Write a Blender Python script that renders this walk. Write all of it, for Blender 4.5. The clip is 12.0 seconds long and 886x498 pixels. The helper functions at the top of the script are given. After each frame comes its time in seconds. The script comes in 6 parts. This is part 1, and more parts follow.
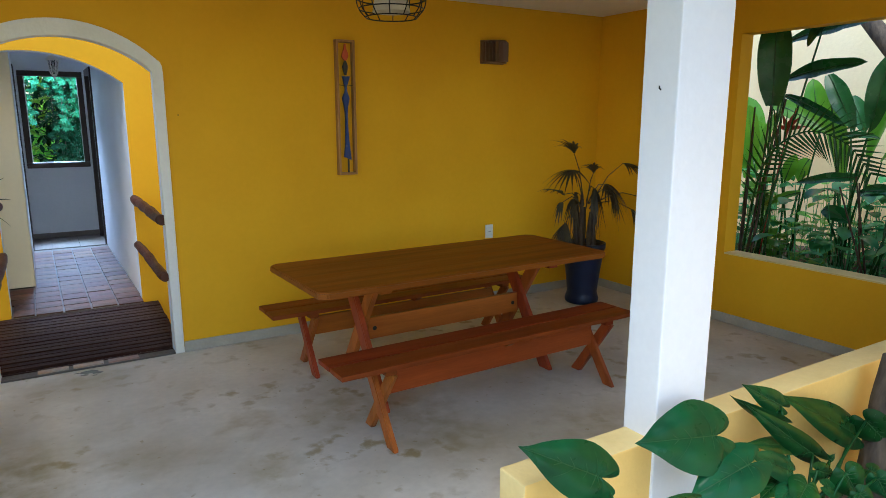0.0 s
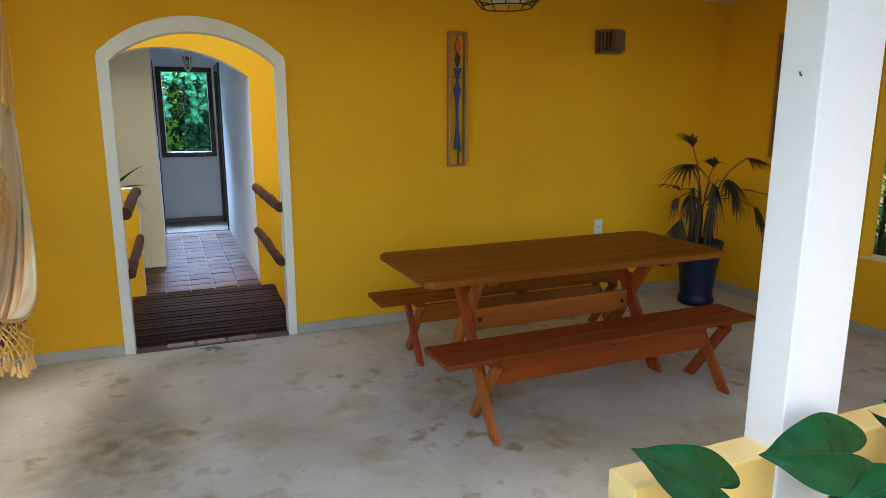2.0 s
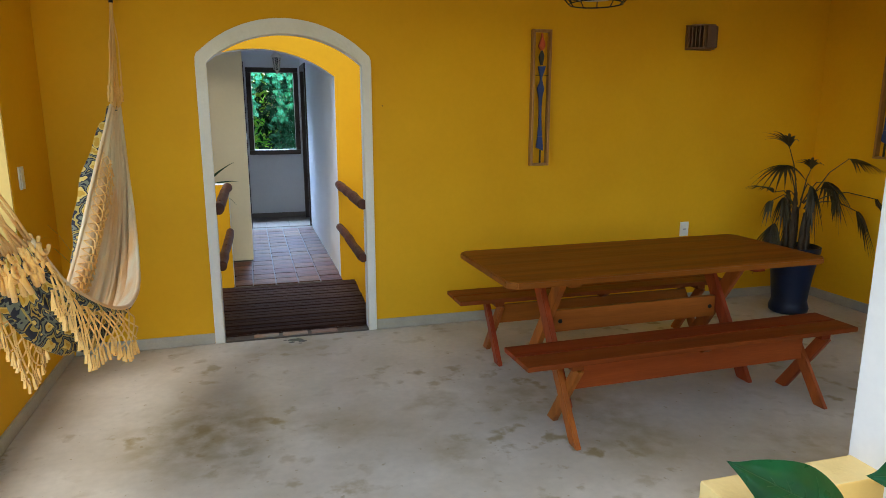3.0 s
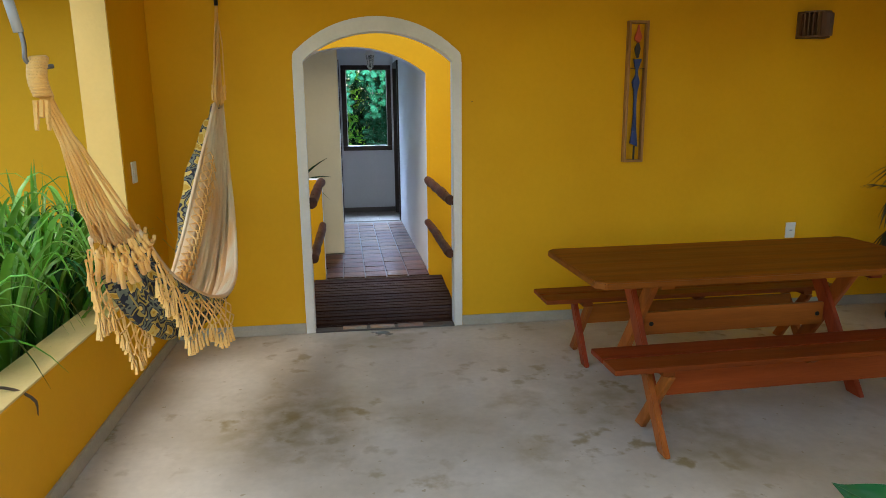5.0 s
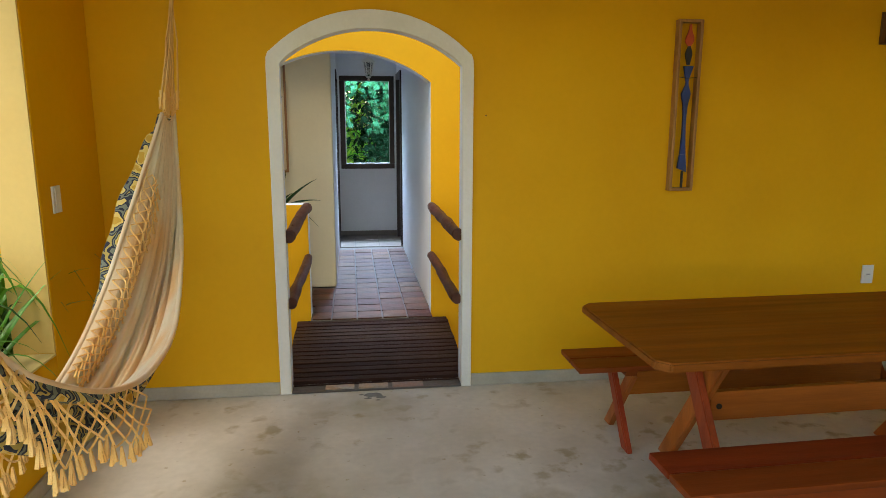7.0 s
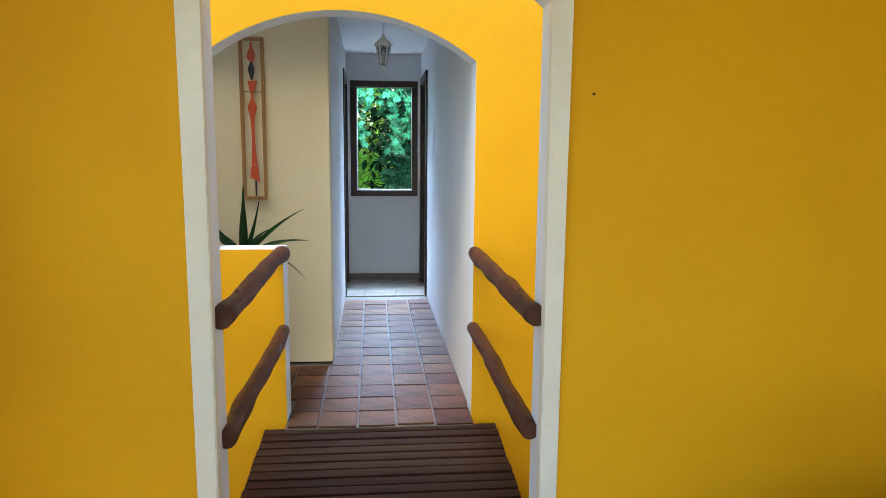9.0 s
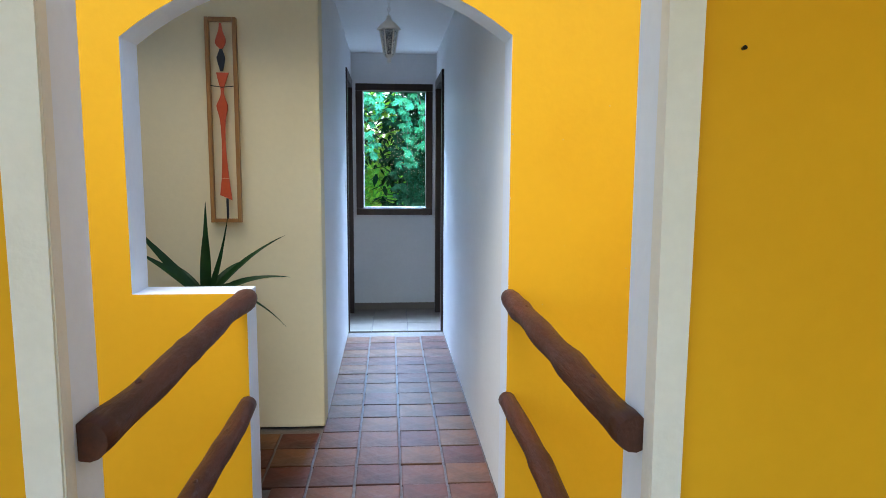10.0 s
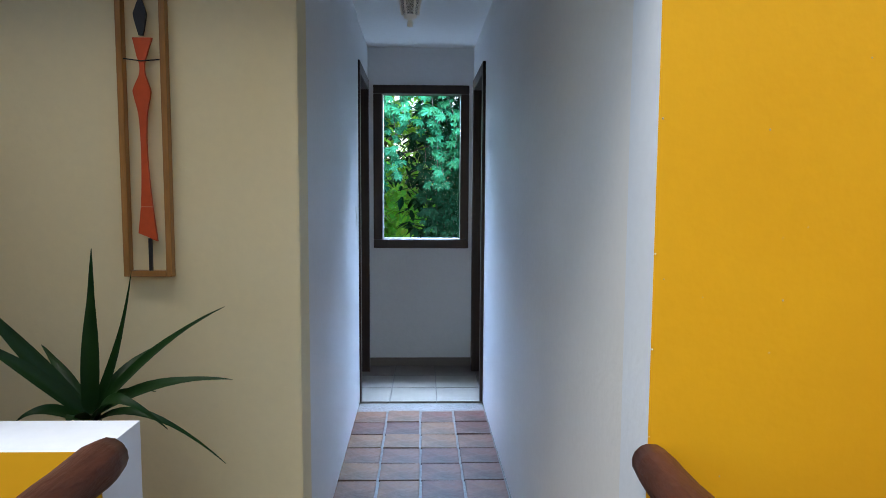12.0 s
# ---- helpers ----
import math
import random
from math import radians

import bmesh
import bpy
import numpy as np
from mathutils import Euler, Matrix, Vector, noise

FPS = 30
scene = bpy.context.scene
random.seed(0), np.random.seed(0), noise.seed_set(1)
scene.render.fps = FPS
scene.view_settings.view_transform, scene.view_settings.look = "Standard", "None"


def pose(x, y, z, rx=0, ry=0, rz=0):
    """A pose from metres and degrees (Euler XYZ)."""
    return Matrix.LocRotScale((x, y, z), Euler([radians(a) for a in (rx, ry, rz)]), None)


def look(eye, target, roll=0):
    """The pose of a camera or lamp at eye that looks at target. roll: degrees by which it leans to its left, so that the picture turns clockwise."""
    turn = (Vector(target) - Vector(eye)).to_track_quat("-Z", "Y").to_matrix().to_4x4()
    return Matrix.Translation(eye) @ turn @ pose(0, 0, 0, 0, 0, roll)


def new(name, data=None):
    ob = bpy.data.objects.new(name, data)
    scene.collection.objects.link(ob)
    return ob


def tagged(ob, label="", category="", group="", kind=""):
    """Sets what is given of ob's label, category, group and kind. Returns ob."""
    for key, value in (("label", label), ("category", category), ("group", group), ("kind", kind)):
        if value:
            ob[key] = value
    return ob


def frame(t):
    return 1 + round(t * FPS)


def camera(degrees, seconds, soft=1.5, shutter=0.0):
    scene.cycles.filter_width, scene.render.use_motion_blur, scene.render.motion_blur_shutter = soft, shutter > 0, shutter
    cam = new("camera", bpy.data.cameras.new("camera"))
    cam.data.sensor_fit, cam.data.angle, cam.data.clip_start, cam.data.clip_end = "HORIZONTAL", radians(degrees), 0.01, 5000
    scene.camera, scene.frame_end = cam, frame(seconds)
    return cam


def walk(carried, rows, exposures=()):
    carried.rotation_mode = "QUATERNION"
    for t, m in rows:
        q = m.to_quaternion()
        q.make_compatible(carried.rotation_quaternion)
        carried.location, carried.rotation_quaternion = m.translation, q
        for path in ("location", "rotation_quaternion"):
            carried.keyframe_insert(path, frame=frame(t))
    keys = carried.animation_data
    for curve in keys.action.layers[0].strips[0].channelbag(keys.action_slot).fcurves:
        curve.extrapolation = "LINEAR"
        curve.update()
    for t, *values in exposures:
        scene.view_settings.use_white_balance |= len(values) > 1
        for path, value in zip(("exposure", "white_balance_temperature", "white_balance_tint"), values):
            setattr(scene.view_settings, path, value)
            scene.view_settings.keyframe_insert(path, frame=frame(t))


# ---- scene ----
cam = camera(67.9, 12.0, 0.3)
PATH = [
    (0, (0.07, 0.199, 1.57), (1.088, 1.877, 1.185), -0.0),
    (0.5, (0.098, 0.218, 1.56), (1.071, 1.921, 1.169), -0.0),
    (1, (0.109, 0.219, 1.554), (1.021, 1.955, 1.159), -0.0),
    (1.5, (0.087, 0.219, 1.558), (0.926, 1.99, 1.157), 0.0),
    (2, (0.051, 0.226, 1.556), (0.79, 2.04, 1.153), 0.0),
    (2.5, (0.027, 0.24, 1.554), (0.657, 2.095, 1.15), -0.0),
    (3, (0.011, 0.243, 1.558), (0.539, 2.128, 1.151), -0.1),
    (3.5, (0.01, 0.243, 1.559), (0.447, 2.152, 1.151), -0.2),
    (5.5, (0.042, 0.283, 1.555), (0.29, 2.223, 1.138), -0.5),
    (6, (0.062, 0.424, 1.54), (0.312, 2.366, 1.132), -0.3),
    (6.5, (0.09, 0.718, 1.55), (0.344, 2.662, 1.157), -0.1),
    (7, (0.145, 1.102, 1.551), (0.393, 3.051, 1.179), 0.1),
    (8.8, (0.224, 2.678, 1.412), (0.413, 4.646, 1.114), 0.5),
    (9, (0.227, 2.856, 1.419), (0.414, 4.827, 1.135), 0.5),
    (9.5, (0.255, 3.294, 1.401), (0.418, 5.27, 1.14), 0.4),
    (10, (0.281, 3.718, 1.397), (0.421, 5.698, 1.158), 0.3),
    (10.5, (0.3, 4.09, 1.407), (0.413, 6.076, 1.195), 0.3),
    (11, (0.347, 4.419, 1.42), (0.431, 6.407, 1.227), 0.3),
    (11.5, (0.326, 4.707, 1.4), (0.396, 6.697, 1.221), 0.3),
    (12, (0.3, 4.93, 1.401), (0.351, 6.922, 1.226), 0.3),
]
EXPOSURES = [(0.0, 1.57, 6200, 8), (2.5, 1.60, 6650, 9), (3.7, 1.48, 6900, 9), (5.5, 1.42, 7050, 10), (7.2, 1.62, 7500, 9), (8.8, 1.98, 7200, 8), (9.5, 2.02, 6850, 8), (10.5, 1.78, 6350, 8), (11.5, 1.53, 6650, 8), (12.0, 1.48, 6700, 8)]
walk(cam, [(t, look(eye, target, roll)) for t, eye, target, roll in PATH], EXPOSURES)

# ---- light: bright hazy day, sky through the open sides ----
world = bpy.data.worlds.new("world")
scene.world = world
world.use_nodes = True
wn = world.node_tree
sky = wn.nodes.new("ShaderNodeTexSky")
sky.sky_type, sky.sun_disc = "NISHITA", False
sky.sun_elevation, sky.sun_rotation = radians(66), radians(222)
sky.air_density, sky.dust_density, sky.ozone_density = 1.2, 0.8, 1.5
wn.nodes["Background"].inputs["Strength"].default_value = 0.15
wn.links.new(sky.outputs["Color"], wn.nodes["Background"].inputs["Color"])
sun = new("sun", bpy.data.lights.new("sun", "SUN"))
sun.data.energy, sun.data.angle, sun.data.color = 1.1, radians(40), (1.0, 0.95, 0.86)
# from the open garden side, high
az, el = radians(222), radians(66)
sun.matrix_world = look((20 * math.sin(az) * math.cos(el), 20 * math.cos(az) * math.cos(el), 20 * math.sin(el)), (0, 0, 0))

# added area lamp, in place of sky falling steeply through the corridor window
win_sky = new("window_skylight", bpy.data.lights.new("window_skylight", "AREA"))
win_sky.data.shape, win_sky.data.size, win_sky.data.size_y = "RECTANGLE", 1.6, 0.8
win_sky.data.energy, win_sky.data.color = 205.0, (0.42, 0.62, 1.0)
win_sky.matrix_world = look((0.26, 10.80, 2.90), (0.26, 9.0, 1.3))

# ---- materials ----


def material(name, base, rough=0.6, second=None, scale=3.0, amount=0.5, grain=60.0, grain_amount=0.15, bump=0.1,
             bump_scale=80.0, stretch=(1, 1, 1), metal=0.0, random_value=0.0, coat=0.0, trans=0.0, spots=(), spot_colour=(0, 0, 0),
             rough_var=0.1, island=False, sheen=0.0, patches=None, spec=0.5):
    """Principled surface: broad mottling towards a second colour, fine grain, bump and uneven gloss."""
    m = bpy.data.materials.new(name)
    m.use_nodes = True
    t = m.node_tree
    n, l = t.nodes, t.links
    b = n["Principled BSDF"]
    co = n.new("ShaderNodeTexCoord")
    mp = n.new("ShaderNodeMapping")
    mp.inputs["Scale"].default_value = stretch
    l.new(co.outputs["Object"], mp.inputs["Vector"])

    def tex(s, detail=4.0, source=mp.outputs["Vector"]):
        x = n.new("ShaderNodeTexNoise")
        x.inputs["Scale"].default_value, x.inputs["Detail"].default_value = s, detail
        l.new(source, x.inputs["Vector"])
        return x.outputs["Fac"]

    def ramp(fac, lo, hi):
        x = n.new("ShaderNodeMapRange")
        x.inputs["From Min"].default_value, x.inputs["From Max"].default_value = lo, hi
        l.new(fac, x.inputs["Value"])
        return x.outputs["Result"]

    def mix(fac, a, c, mode="MIX", factor=1.0):
        x = n.new("ShaderNodeMix")
        x.data_type, x.blend_type = "RGBA", mode
        for sock, v in ((x.inputs[0], fac), (x.inputs[6], a), (x.inputs[7], c)):
            if hasattr(v, "links"):
                l.new(v, sock)
            else:
                sock.default_value = v if isinstance(v, (int, float)) else (*v, 1)
        return x.outputs[2]

    def mul(v, k):
        x = n.new("ShaderNodeMath")
        x.operation = "MULTIPLY"
        l.new(v, x.inputs[0])
        x.inputs[1].default_value = k
        return x.outputs[0]

    second = second or tuple(c * 0.75 for c in base)
    broad = ramp(tex(scale, 5.0), 0.35, 0.68)
    colour = mix(mul(broad, amount), base, second)
    fine = ramp(tex(grain, 3.0), 0.3, 0.7)
    colour = mix(mul(fine, grain_amount), colour, tuple(c * 0.45 for c in base))
    if patches:
        for (px, py, pr), strength in patches:
            d = n.new("ShaderNodeVectorMath")
            d.operation = "DISTANCE"
            wob = n.new("ShaderNodeVectorMath")
            wob.operation = "ADD"
            nz = n.new("ShaderNodeTexNoise")
            nz.inputs["Scale"].default_value = 5.0
            nz.inputs["Detail"].default_value = 5.0
            l.new(co.outputs["Object"], nz.inputs["Vector"])
            sc = n.new("ShaderNodeVectorMath")
            sc.operation = "SCALE"
            sc.inputs["Scale"].default_value = 0.45
            l.new(nz.outputs["Color"], sc.inputs[0])
            l.new(co.outputs["Object"], wob.inputs[0])
            l.new(sc.outputs[0], wob.inputs[1])
            l.new(wob.outputs[0], d.inputs[0])
            d.inputs[1].default_value = (px + 0.22, py + 0.22, 0.22)
            r = n.new("ShaderNodeMapRange")
            r.interpolation_type = "SMOOTHSTEP"
            r.inputs["From Min"].default_value, r.inputs["From Max"].default_value = pr, pr * 0.2
            l.new(d.outputs["Value"], r.inputs["Value"])
            streak = n.new("ShaderNodeMath")
            streak.operation = "MULTIPLY"
            l.new(r.outputs[0], streak.inputs[0])
            l.new(ramp(tex(9.0, 8.0), 0.20, 0.66), streak.inputs[1])
            colour = mix(mul(streak.outputs[0], strength), colour, spot_colour)
        scuff = n.new("ShaderNodeMath")
        scuff.operation = "MULTIPLY"
        l.new(ramp(tex(7.0, 9.0), 0.56, 0.66), scuff.inputs[0])
        l.new(ramp(tex(1.1, 2.0), 0.42, 0.60), scuff.inputs[1])
        colour = mix(mul(scuff.outputs[0], 0.75), colour, spot_colour)
        colour = mix(mul(ramp(tex(24.0, 6.0), 0.67, 0.72), 0.5), colour, spot_colour)
    if random_value or island:
        if island:
            src = n.new("ShaderNodeNewGeometry").outputs["Random Per Island"]
        else:
            src = n.new("ShaderNodeObjectInfo").outputs["Random"]
        h = n.new("ShaderNodeHueSaturation")
        v = ramp(src, 0.0, 1.0)
        mr = n.new("ShaderNodeMapRange")
        mr.inputs["To Min"].default_value, mr.inputs["To Max"].default_value = 1 - random_value, 1 + random_value
        l.new(v, mr.inputs["Value"])
        l.new(mr.outputs[0], h.inputs["Value"])
        hm = n.new("ShaderNodeMath")
        hm.operation = "MULTIPLY_ADD"
        l.new(v, hm.inputs[0])
        hm.inputs[1].default_value, hm.inputs[2].default_value = 0.03 * (1 if random_value else 0), 0.485
        l.new(hm.outputs[0], h.inputs["Hue"])
        l.new(colour, h.inputs["Color"])
        colour = h.outputs["Color"]
    l.new(colour, b.inputs["Base Color"])
    rg = n.new("ShaderNodeMapRange")
    rg.inputs["To Min"].default_value, rg.inputs["To Max"].default_value = max(0.02, rough - rough_var), min(1, rough + rough_var)
    l.new(tex(scale * 2.3), rg.inputs["Value"])
    l.new(rg.outputs[0], b.inputs["Roughness"])
    b.inputs["Metallic"].default_value = metal
    b.inputs["Specular IOR Level"].default_value = spec
    b.inputs["Coat Weight"].default_value = coat
    b.inputs["Coat Roughness"].default_value = 0.15
    b.inputs["Sheen Weight"].default_value = sheen
    if bump:
        bp = n.new("ShaderNodeBump")
        bp.inputs["Strength"].default_value, bp.inputs["Distance"].default_value = bump, 0.01
        l.new(tex(bump_scale, 6.0), bp.inputs["Height"])
        l.new(bp.outputs["Normal"], b.inputs["Normal"])
    if trans:
        tr = n.new("ShaderNodeBsdfTranslucent")
        l.new(colour, tr.inputs["Color"])
        ms = n.new("ShaderNodeMixShader")
        ms.inputs[0].default_value = trans
        l.new(b.outputs[0], ms.inputs[1])
        l.new(tr.outputs[0], ms.inputs[2])
        l.new(ms.outputs[0], n["Material Output"].inputs["Surface"])
    return m


YELLOW = material("yellow_wall_paint", (0.80, 0.418, 0.012), 0.66, (0.72, 0.350, 0.009), 1.3, 0.6, 28, 0.05, 0.06, 60, rough_var=0.1, spec=0.22)
CREAM = material("cream_wall_paint", (0.82, 0.55, 0.17), 0.6, (0.77, 0.48, 0.13), 2.0, 0.6, 40, 0.06, 0.15, 50)
OCHRE_CAP = material("pale_yellow_cap_paint", (0.78, 0.62, 0.28), 0.55, (0.66, 0.48, 0.18), 4.0, 0.7, 45, 0.1, 0.2, 50)
IVORY = material("ivory_wall_paint", (0.84, 0.73, 0.47), 0.65, (0.78, 0.66, 0.40), 1.5, 0.6, 40, 0.05, 0.07, 60)
WHITE = material("white_wall_paint", (0.80, 0.80, 0.80), 0.6, (0.73, 0.73, 0.72), 1.6, 0.6, 40, 0.05, 0.13, 45)
# White jambs with the blue of the sky light put into their colour.
JAMB_SKY_TINT = material("sky_tinted_jamb_white", (0.78, 0.83, 0.90), 0.5, (0.74, 0.79, 0.86), 2.5, 0.6, 40, 0.05, 0.13, 45)
TRIM = material("ivory_trim_paint", (0.80, 0.78, 0.70), 0.5, (0.72, 0.69, 0.58), 5.0, 0.6, 50, 0.07, 0.2, 60)
CEILING = material("white_ceiling_paint", (0.80, 0.79, 0.76), 0.7, (0.73, 0.72, 0.69), 1.5, 0.5, 40, 0.05, 0.12, 60)
SKIRT = material("grey_cement_skirting", (0.46, 0.42, 0.33), 0.55, (0.34, 0.31, 0.24), 5.0, 0.7, 60, 0.15, 0.2, 60)
STAINS = [((-0.30, 3.45, 0.62), 0.7), ((0.90, 3.50, 0.20), 0.5), ((1.32, 3.40, 0.36), 0.55), ((1.75, 3.20, 0.42), 0.5), ((1.72, 2.82, 0.38), 0.55),
          ((0.87, 2.98, 0.28), 0.5), ((0.33, 3.40, 0.30), 0.35), ((0.20, 4.62, 0.42), 0.4), ((2.4, 2.5, 0.5), 0.45), ((0.2, 2.2, 0.4), 0.35)]
CEMENT = material("polished_cement", (0.68, 0.635, 0.54), 0.42, (0.47, 0.415, 0.31), 1.7, 0.9, 26, 0.16, 0.08, 14, spec=0.2, rough_var=0.14,
                  patches=STAINS, spot_colour=(0.26, 0.185, 0.05))
VARNISHED = material("varnished_red_wood", (0.275, 0.058, 0.010), 0.45, (0.150, 0.028, 0.006), 2.5, 0.9, 34, 0.4, 0.06, 60, (0.35, 6, 6), random_value=0.1, spec=0.14)
VARNISHED_UP = material("varnished_orange_wood", (0.45, 0.100, 0.017), 0.4, (0.26, 0.050, 0.009), 3.0, 0.9, 30, 0.4, 0.06, 60, (5, 5, 0.5), random_value=0.12, spec=0.35)
VARNISHED_ALONG = material("varnished_orange_board", (0.42, 0.088, 0.015), 0.42, (0.27, 0.05, 0.009), 3.0, 0.9, 30, 0.35, 0.06, 60, (0.4, 5, 5), random_value=0.1, spec=0.25)
FRAME_WOOD = material("honey_frame_wood", (0.44, 0.21, 0.06), 0.45, (0.28, 0.12, 0.03), 6.0, 0.9, 60, 0.35, 0.08, 90, (4, 4, 0.5))
DECK = material("dark_deck_wood", (0.050, 0.022, 0.015), 0.62, (0.024, 0.012, 0.009), 5.0, 0.9, 40, 0.4, 0.25, 60, (0.5, 6, 6), random_value=0.3, spec=0.08)
LOG = material("brown_log_wood", (0.105, 0.034, 0.018), 0.5, (0.05, 0.017, 0.010), 4.0, 0.9, 24, 0.45, 0.4, 24, (5, 1.0, 5), spec=0.3)
DARK_WOOD = material("dark_brown_frame_wood", (0.048, 0.022, 0.013), 0.4, (0.028, 0.013, 0.008), 5.0, 0.8, 50, 0.3, 0.1, 70, (6, 6, 0.7))
SLAT_WOOD = material("brown_slat_wood", (0.17, 0.075, 0.035), 0.5, (0.10, 0.045, 0.02), 6.0, 0.8, 50, 0.35, 0.15, 70, (6, 6, 0.6), random_value=0.25)
TERRACOTTA = material("terracotta_tile", (0.140, 0.044, 0.016), 0.48, (0.060, 0.034, 0.020), 4.5, 1.0, 40, 0.35, 0.35, 22, random_value=0.32, rough_var=0.14, spec=0.10)
GROUT = material("dark_grout", (0.105, 0.085, 0.068), 0.6, (0.09, 0.07, 0.05), 9.0, 0.7, 70, 0.3, 0.4, 60)
PALE_TILE = material("pale_ceramic_tile", (0.24, 0.205, 0.17), 0.65, (0.20, 0.17, 0.14), 5.0, 0.6, 60, 0.06, 0.03, 60, random_value=0.04, spec=0.06)
BRICK = material("worn_threshold_brick", (0.42, 0.24, 0.15), 0.6, (0.30, 0.27, 0.23), 14.0, 0.9, 60, 0.35, 0.6, 40, random_value=0.2)
BLUE_PAINT = material("blue_paint", (0.012, 0.045, 0.20), 0.5, (0.01, 0.02, 0.09), 9.0, 0.6, 60, 0.2, 0.1, 80)
RED_PAINT = material("red_orange_paint", (0.62, 0.085, 0.02), 0.5, (0.48, 0.06, 0.015), 8.0, 0.6, 60, 0.15, 0.1, 80)
BLACK_PAINT = material("black_paint", (0.012, 0.013, 0.018), 0.45, None, 8.0, 0.5, 60, 0.2, 0.1, 80)
BLACK_METAL = material("black_metal", (0.02, 0.02, 0.02), 0.45, None, 8.0, 0.4, 60, 0.2, 0.08, 80, metal=0.6)
GREY_METAL = material("grey_hook_metal", (0.30, 0.30, 0.31), 0.4, (0.16, 0.15, 0.14), 20.0, 0.7, 60, 0.2, 0.1, 80, metal=0.8)
NAVY_POT = material("navy_pot_glaze", (0.006, 0.014, 0.042), 0.4, (0.004, 0.008, 0.022), 4.0, 0.7, 50, 0.15, 0.06, 40, coat=0.1, spec=0.3)
SOIL = material("dark_soil", (0.055, 0.038, 0.024), 0.95, (0.03, 0.02, 0.013), 6.0, 0.8, 40, 0.4, 0.9, 20)
PLASTIC = material("white_plastic", (0.78, 0.77, 0.72), 0.35, None, 5.0, 0.15, 60, 0.03, 0.02, 80)
GREY_PLASTIC = material("grey_plastic", (0.42, 0.42, 0.40), 0.4, None, 5.0, 0.15, 60, 0.03, 0.02, 80)
FABRIC = material("cream_lamp_fabric", (0.74, 0.66, 0.52), 0.8, None, 6.0, 0.2, 120, 0.1, 0.2, 200, trans=0.3)
LINING = material("apricot_cotton_cloth", (0.90, 0.54, 0.22), 0.85, (0.92, 0.78, 0.52), 7.0, 1.0, 150, 0.05, 0.25, 160, (3, 0.35, 0.35), trans=0.15, sheen=0.2)
CORD = material("golden_cotton_cord", (0.88, 0.47, 0.11), 0.85, (0.90, 0.60, 0.22), 8.0, 0.8, 160, 0.12, 0.4, 200, sheen=0.2)
PALM_LEAF = material("dry_palm_leaf", (0.045, 0.036, 0.016), 0.6, (0.075, 0.05, 0.02), 6.0, 0.8, 60, 0.3, 0.2, 60, island=True, random_value=0.3)
PALM_STEM = material("fibrous_palm_stem", (0.085, 0.055, 0.03), 0.85, (0.04, 0.025, 0.015), 14.0, 0.8, 60, 0.4, 0.7, 60)
LEAF_DARK = material("dark_green_leaf", (0.013, 0.080, 0.026), 0.26, (0.030, 0.14, 0.038), 4.0, 1.0, 30, 0.25, 0.12, 30, spec=0.35, trans=0.12, island=True, random_value=0.3)
LEAF_SHEEN = material("sheeny_teal_leaf", (0.045, 0.26, 0.10), 0.22, (0.09, 0.36, 0.12), 5.0, 0.8, 30, 0.2, 0.1, 30, spec=0.6, trans=0.35, island=True, random_value=0.35)
LEAF_HEART = material("glossy_heart_leaf", (0.007, 0.072, 0.020), 0.30, (0.004, 0.040, 0.013), 7.0, 1.0, 24, 0.25, 0.10, 22, spec=0.2, trans=0.06, island=True, random_value=0.25)
LEAF_BRIGHT = material("bright_green_leaf", (0.085, 0.30, 0.03), 0.30, (0.14, 0.36, 0.03), 5.0, 0.8, 30, 0.2, 0.1, 30, trans=0.4, island=True, random_value=0.35)
LEAF_STRAP = material("strap_leaf", (0.12, 0.37, 0.045), 0.28, (0.26, 0.50, 0.14), 5.0, 0.7, 40, 0.2, 0.1, 40, trans=0.3, island=True, random_value=0.4)
LEAF_YUCCA = material("yucca_leaf", (0.008, 0.036, 0.007), 0.45, (0.018, 0.055, 0.010), 6.0, 0.6, 40, 0.2, 0.1, 40, trans=0.1, island=True, random_value=0.2, spec=0.2)
LEAF_VEIN = material("pale_leaf_vein", (0.016, 0.075, 0.018), 0.5, None, 6.0, 0.5, 30, 0.2, 0.05, 40)
BRACT = material("red_bract", (0.32, 0.02, 0.012), 0.4, (0.2, 0.03, 0.01), 8.0, 0.6, 40, 0.2, 0.1, 40)
BARK = material("rough_bark", (0.11, 0.082, 0.055), 0.9, (0.03, 0.022, 0.016), 22.0, 1.0, 70, 0.5, 1.0, 40, (1, 1, 0.3))
GRASS_GROUND = material("leafy_ground", (0.07, 0.085, 0.03), 0.95, (0.09, 0.065, 0.04), 0.7, 0.9, 12, 0.4, 0.8, 9)
RENDER_WALL = material("sunlit_cream_render", (0.85, 0.73, 0.48), 0.8, (0.80, 0.62, 0.32), 0.8, 0.8, 30, 0.08, 0.3, 25)
LEAF_TREE = material("fresh_tree_leaf", (0.20, 0.50, 0.06), 0.5, (0.38, 0.60, 0.06), 2.0, 0.9, 30, 0.15, 0.1, 30, trans=0.45, island=True, random_value=0.4, spec=0.2)
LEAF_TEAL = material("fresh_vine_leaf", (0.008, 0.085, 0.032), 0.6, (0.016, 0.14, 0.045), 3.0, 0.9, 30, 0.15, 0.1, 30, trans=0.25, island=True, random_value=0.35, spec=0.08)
# Vine leaf with the shade of dense foliage put into its colour.
LEAF_VINE_SHADE = material("shaded_vine_leaf", (0.004, 0.030, 0.010), 0.5, (0.008, 0.06, 0.022), 2.0, 0.9, 30, 0.15, 0.1, 30, trans=0.08, island=True, random_value=0.4, spec=0.06)
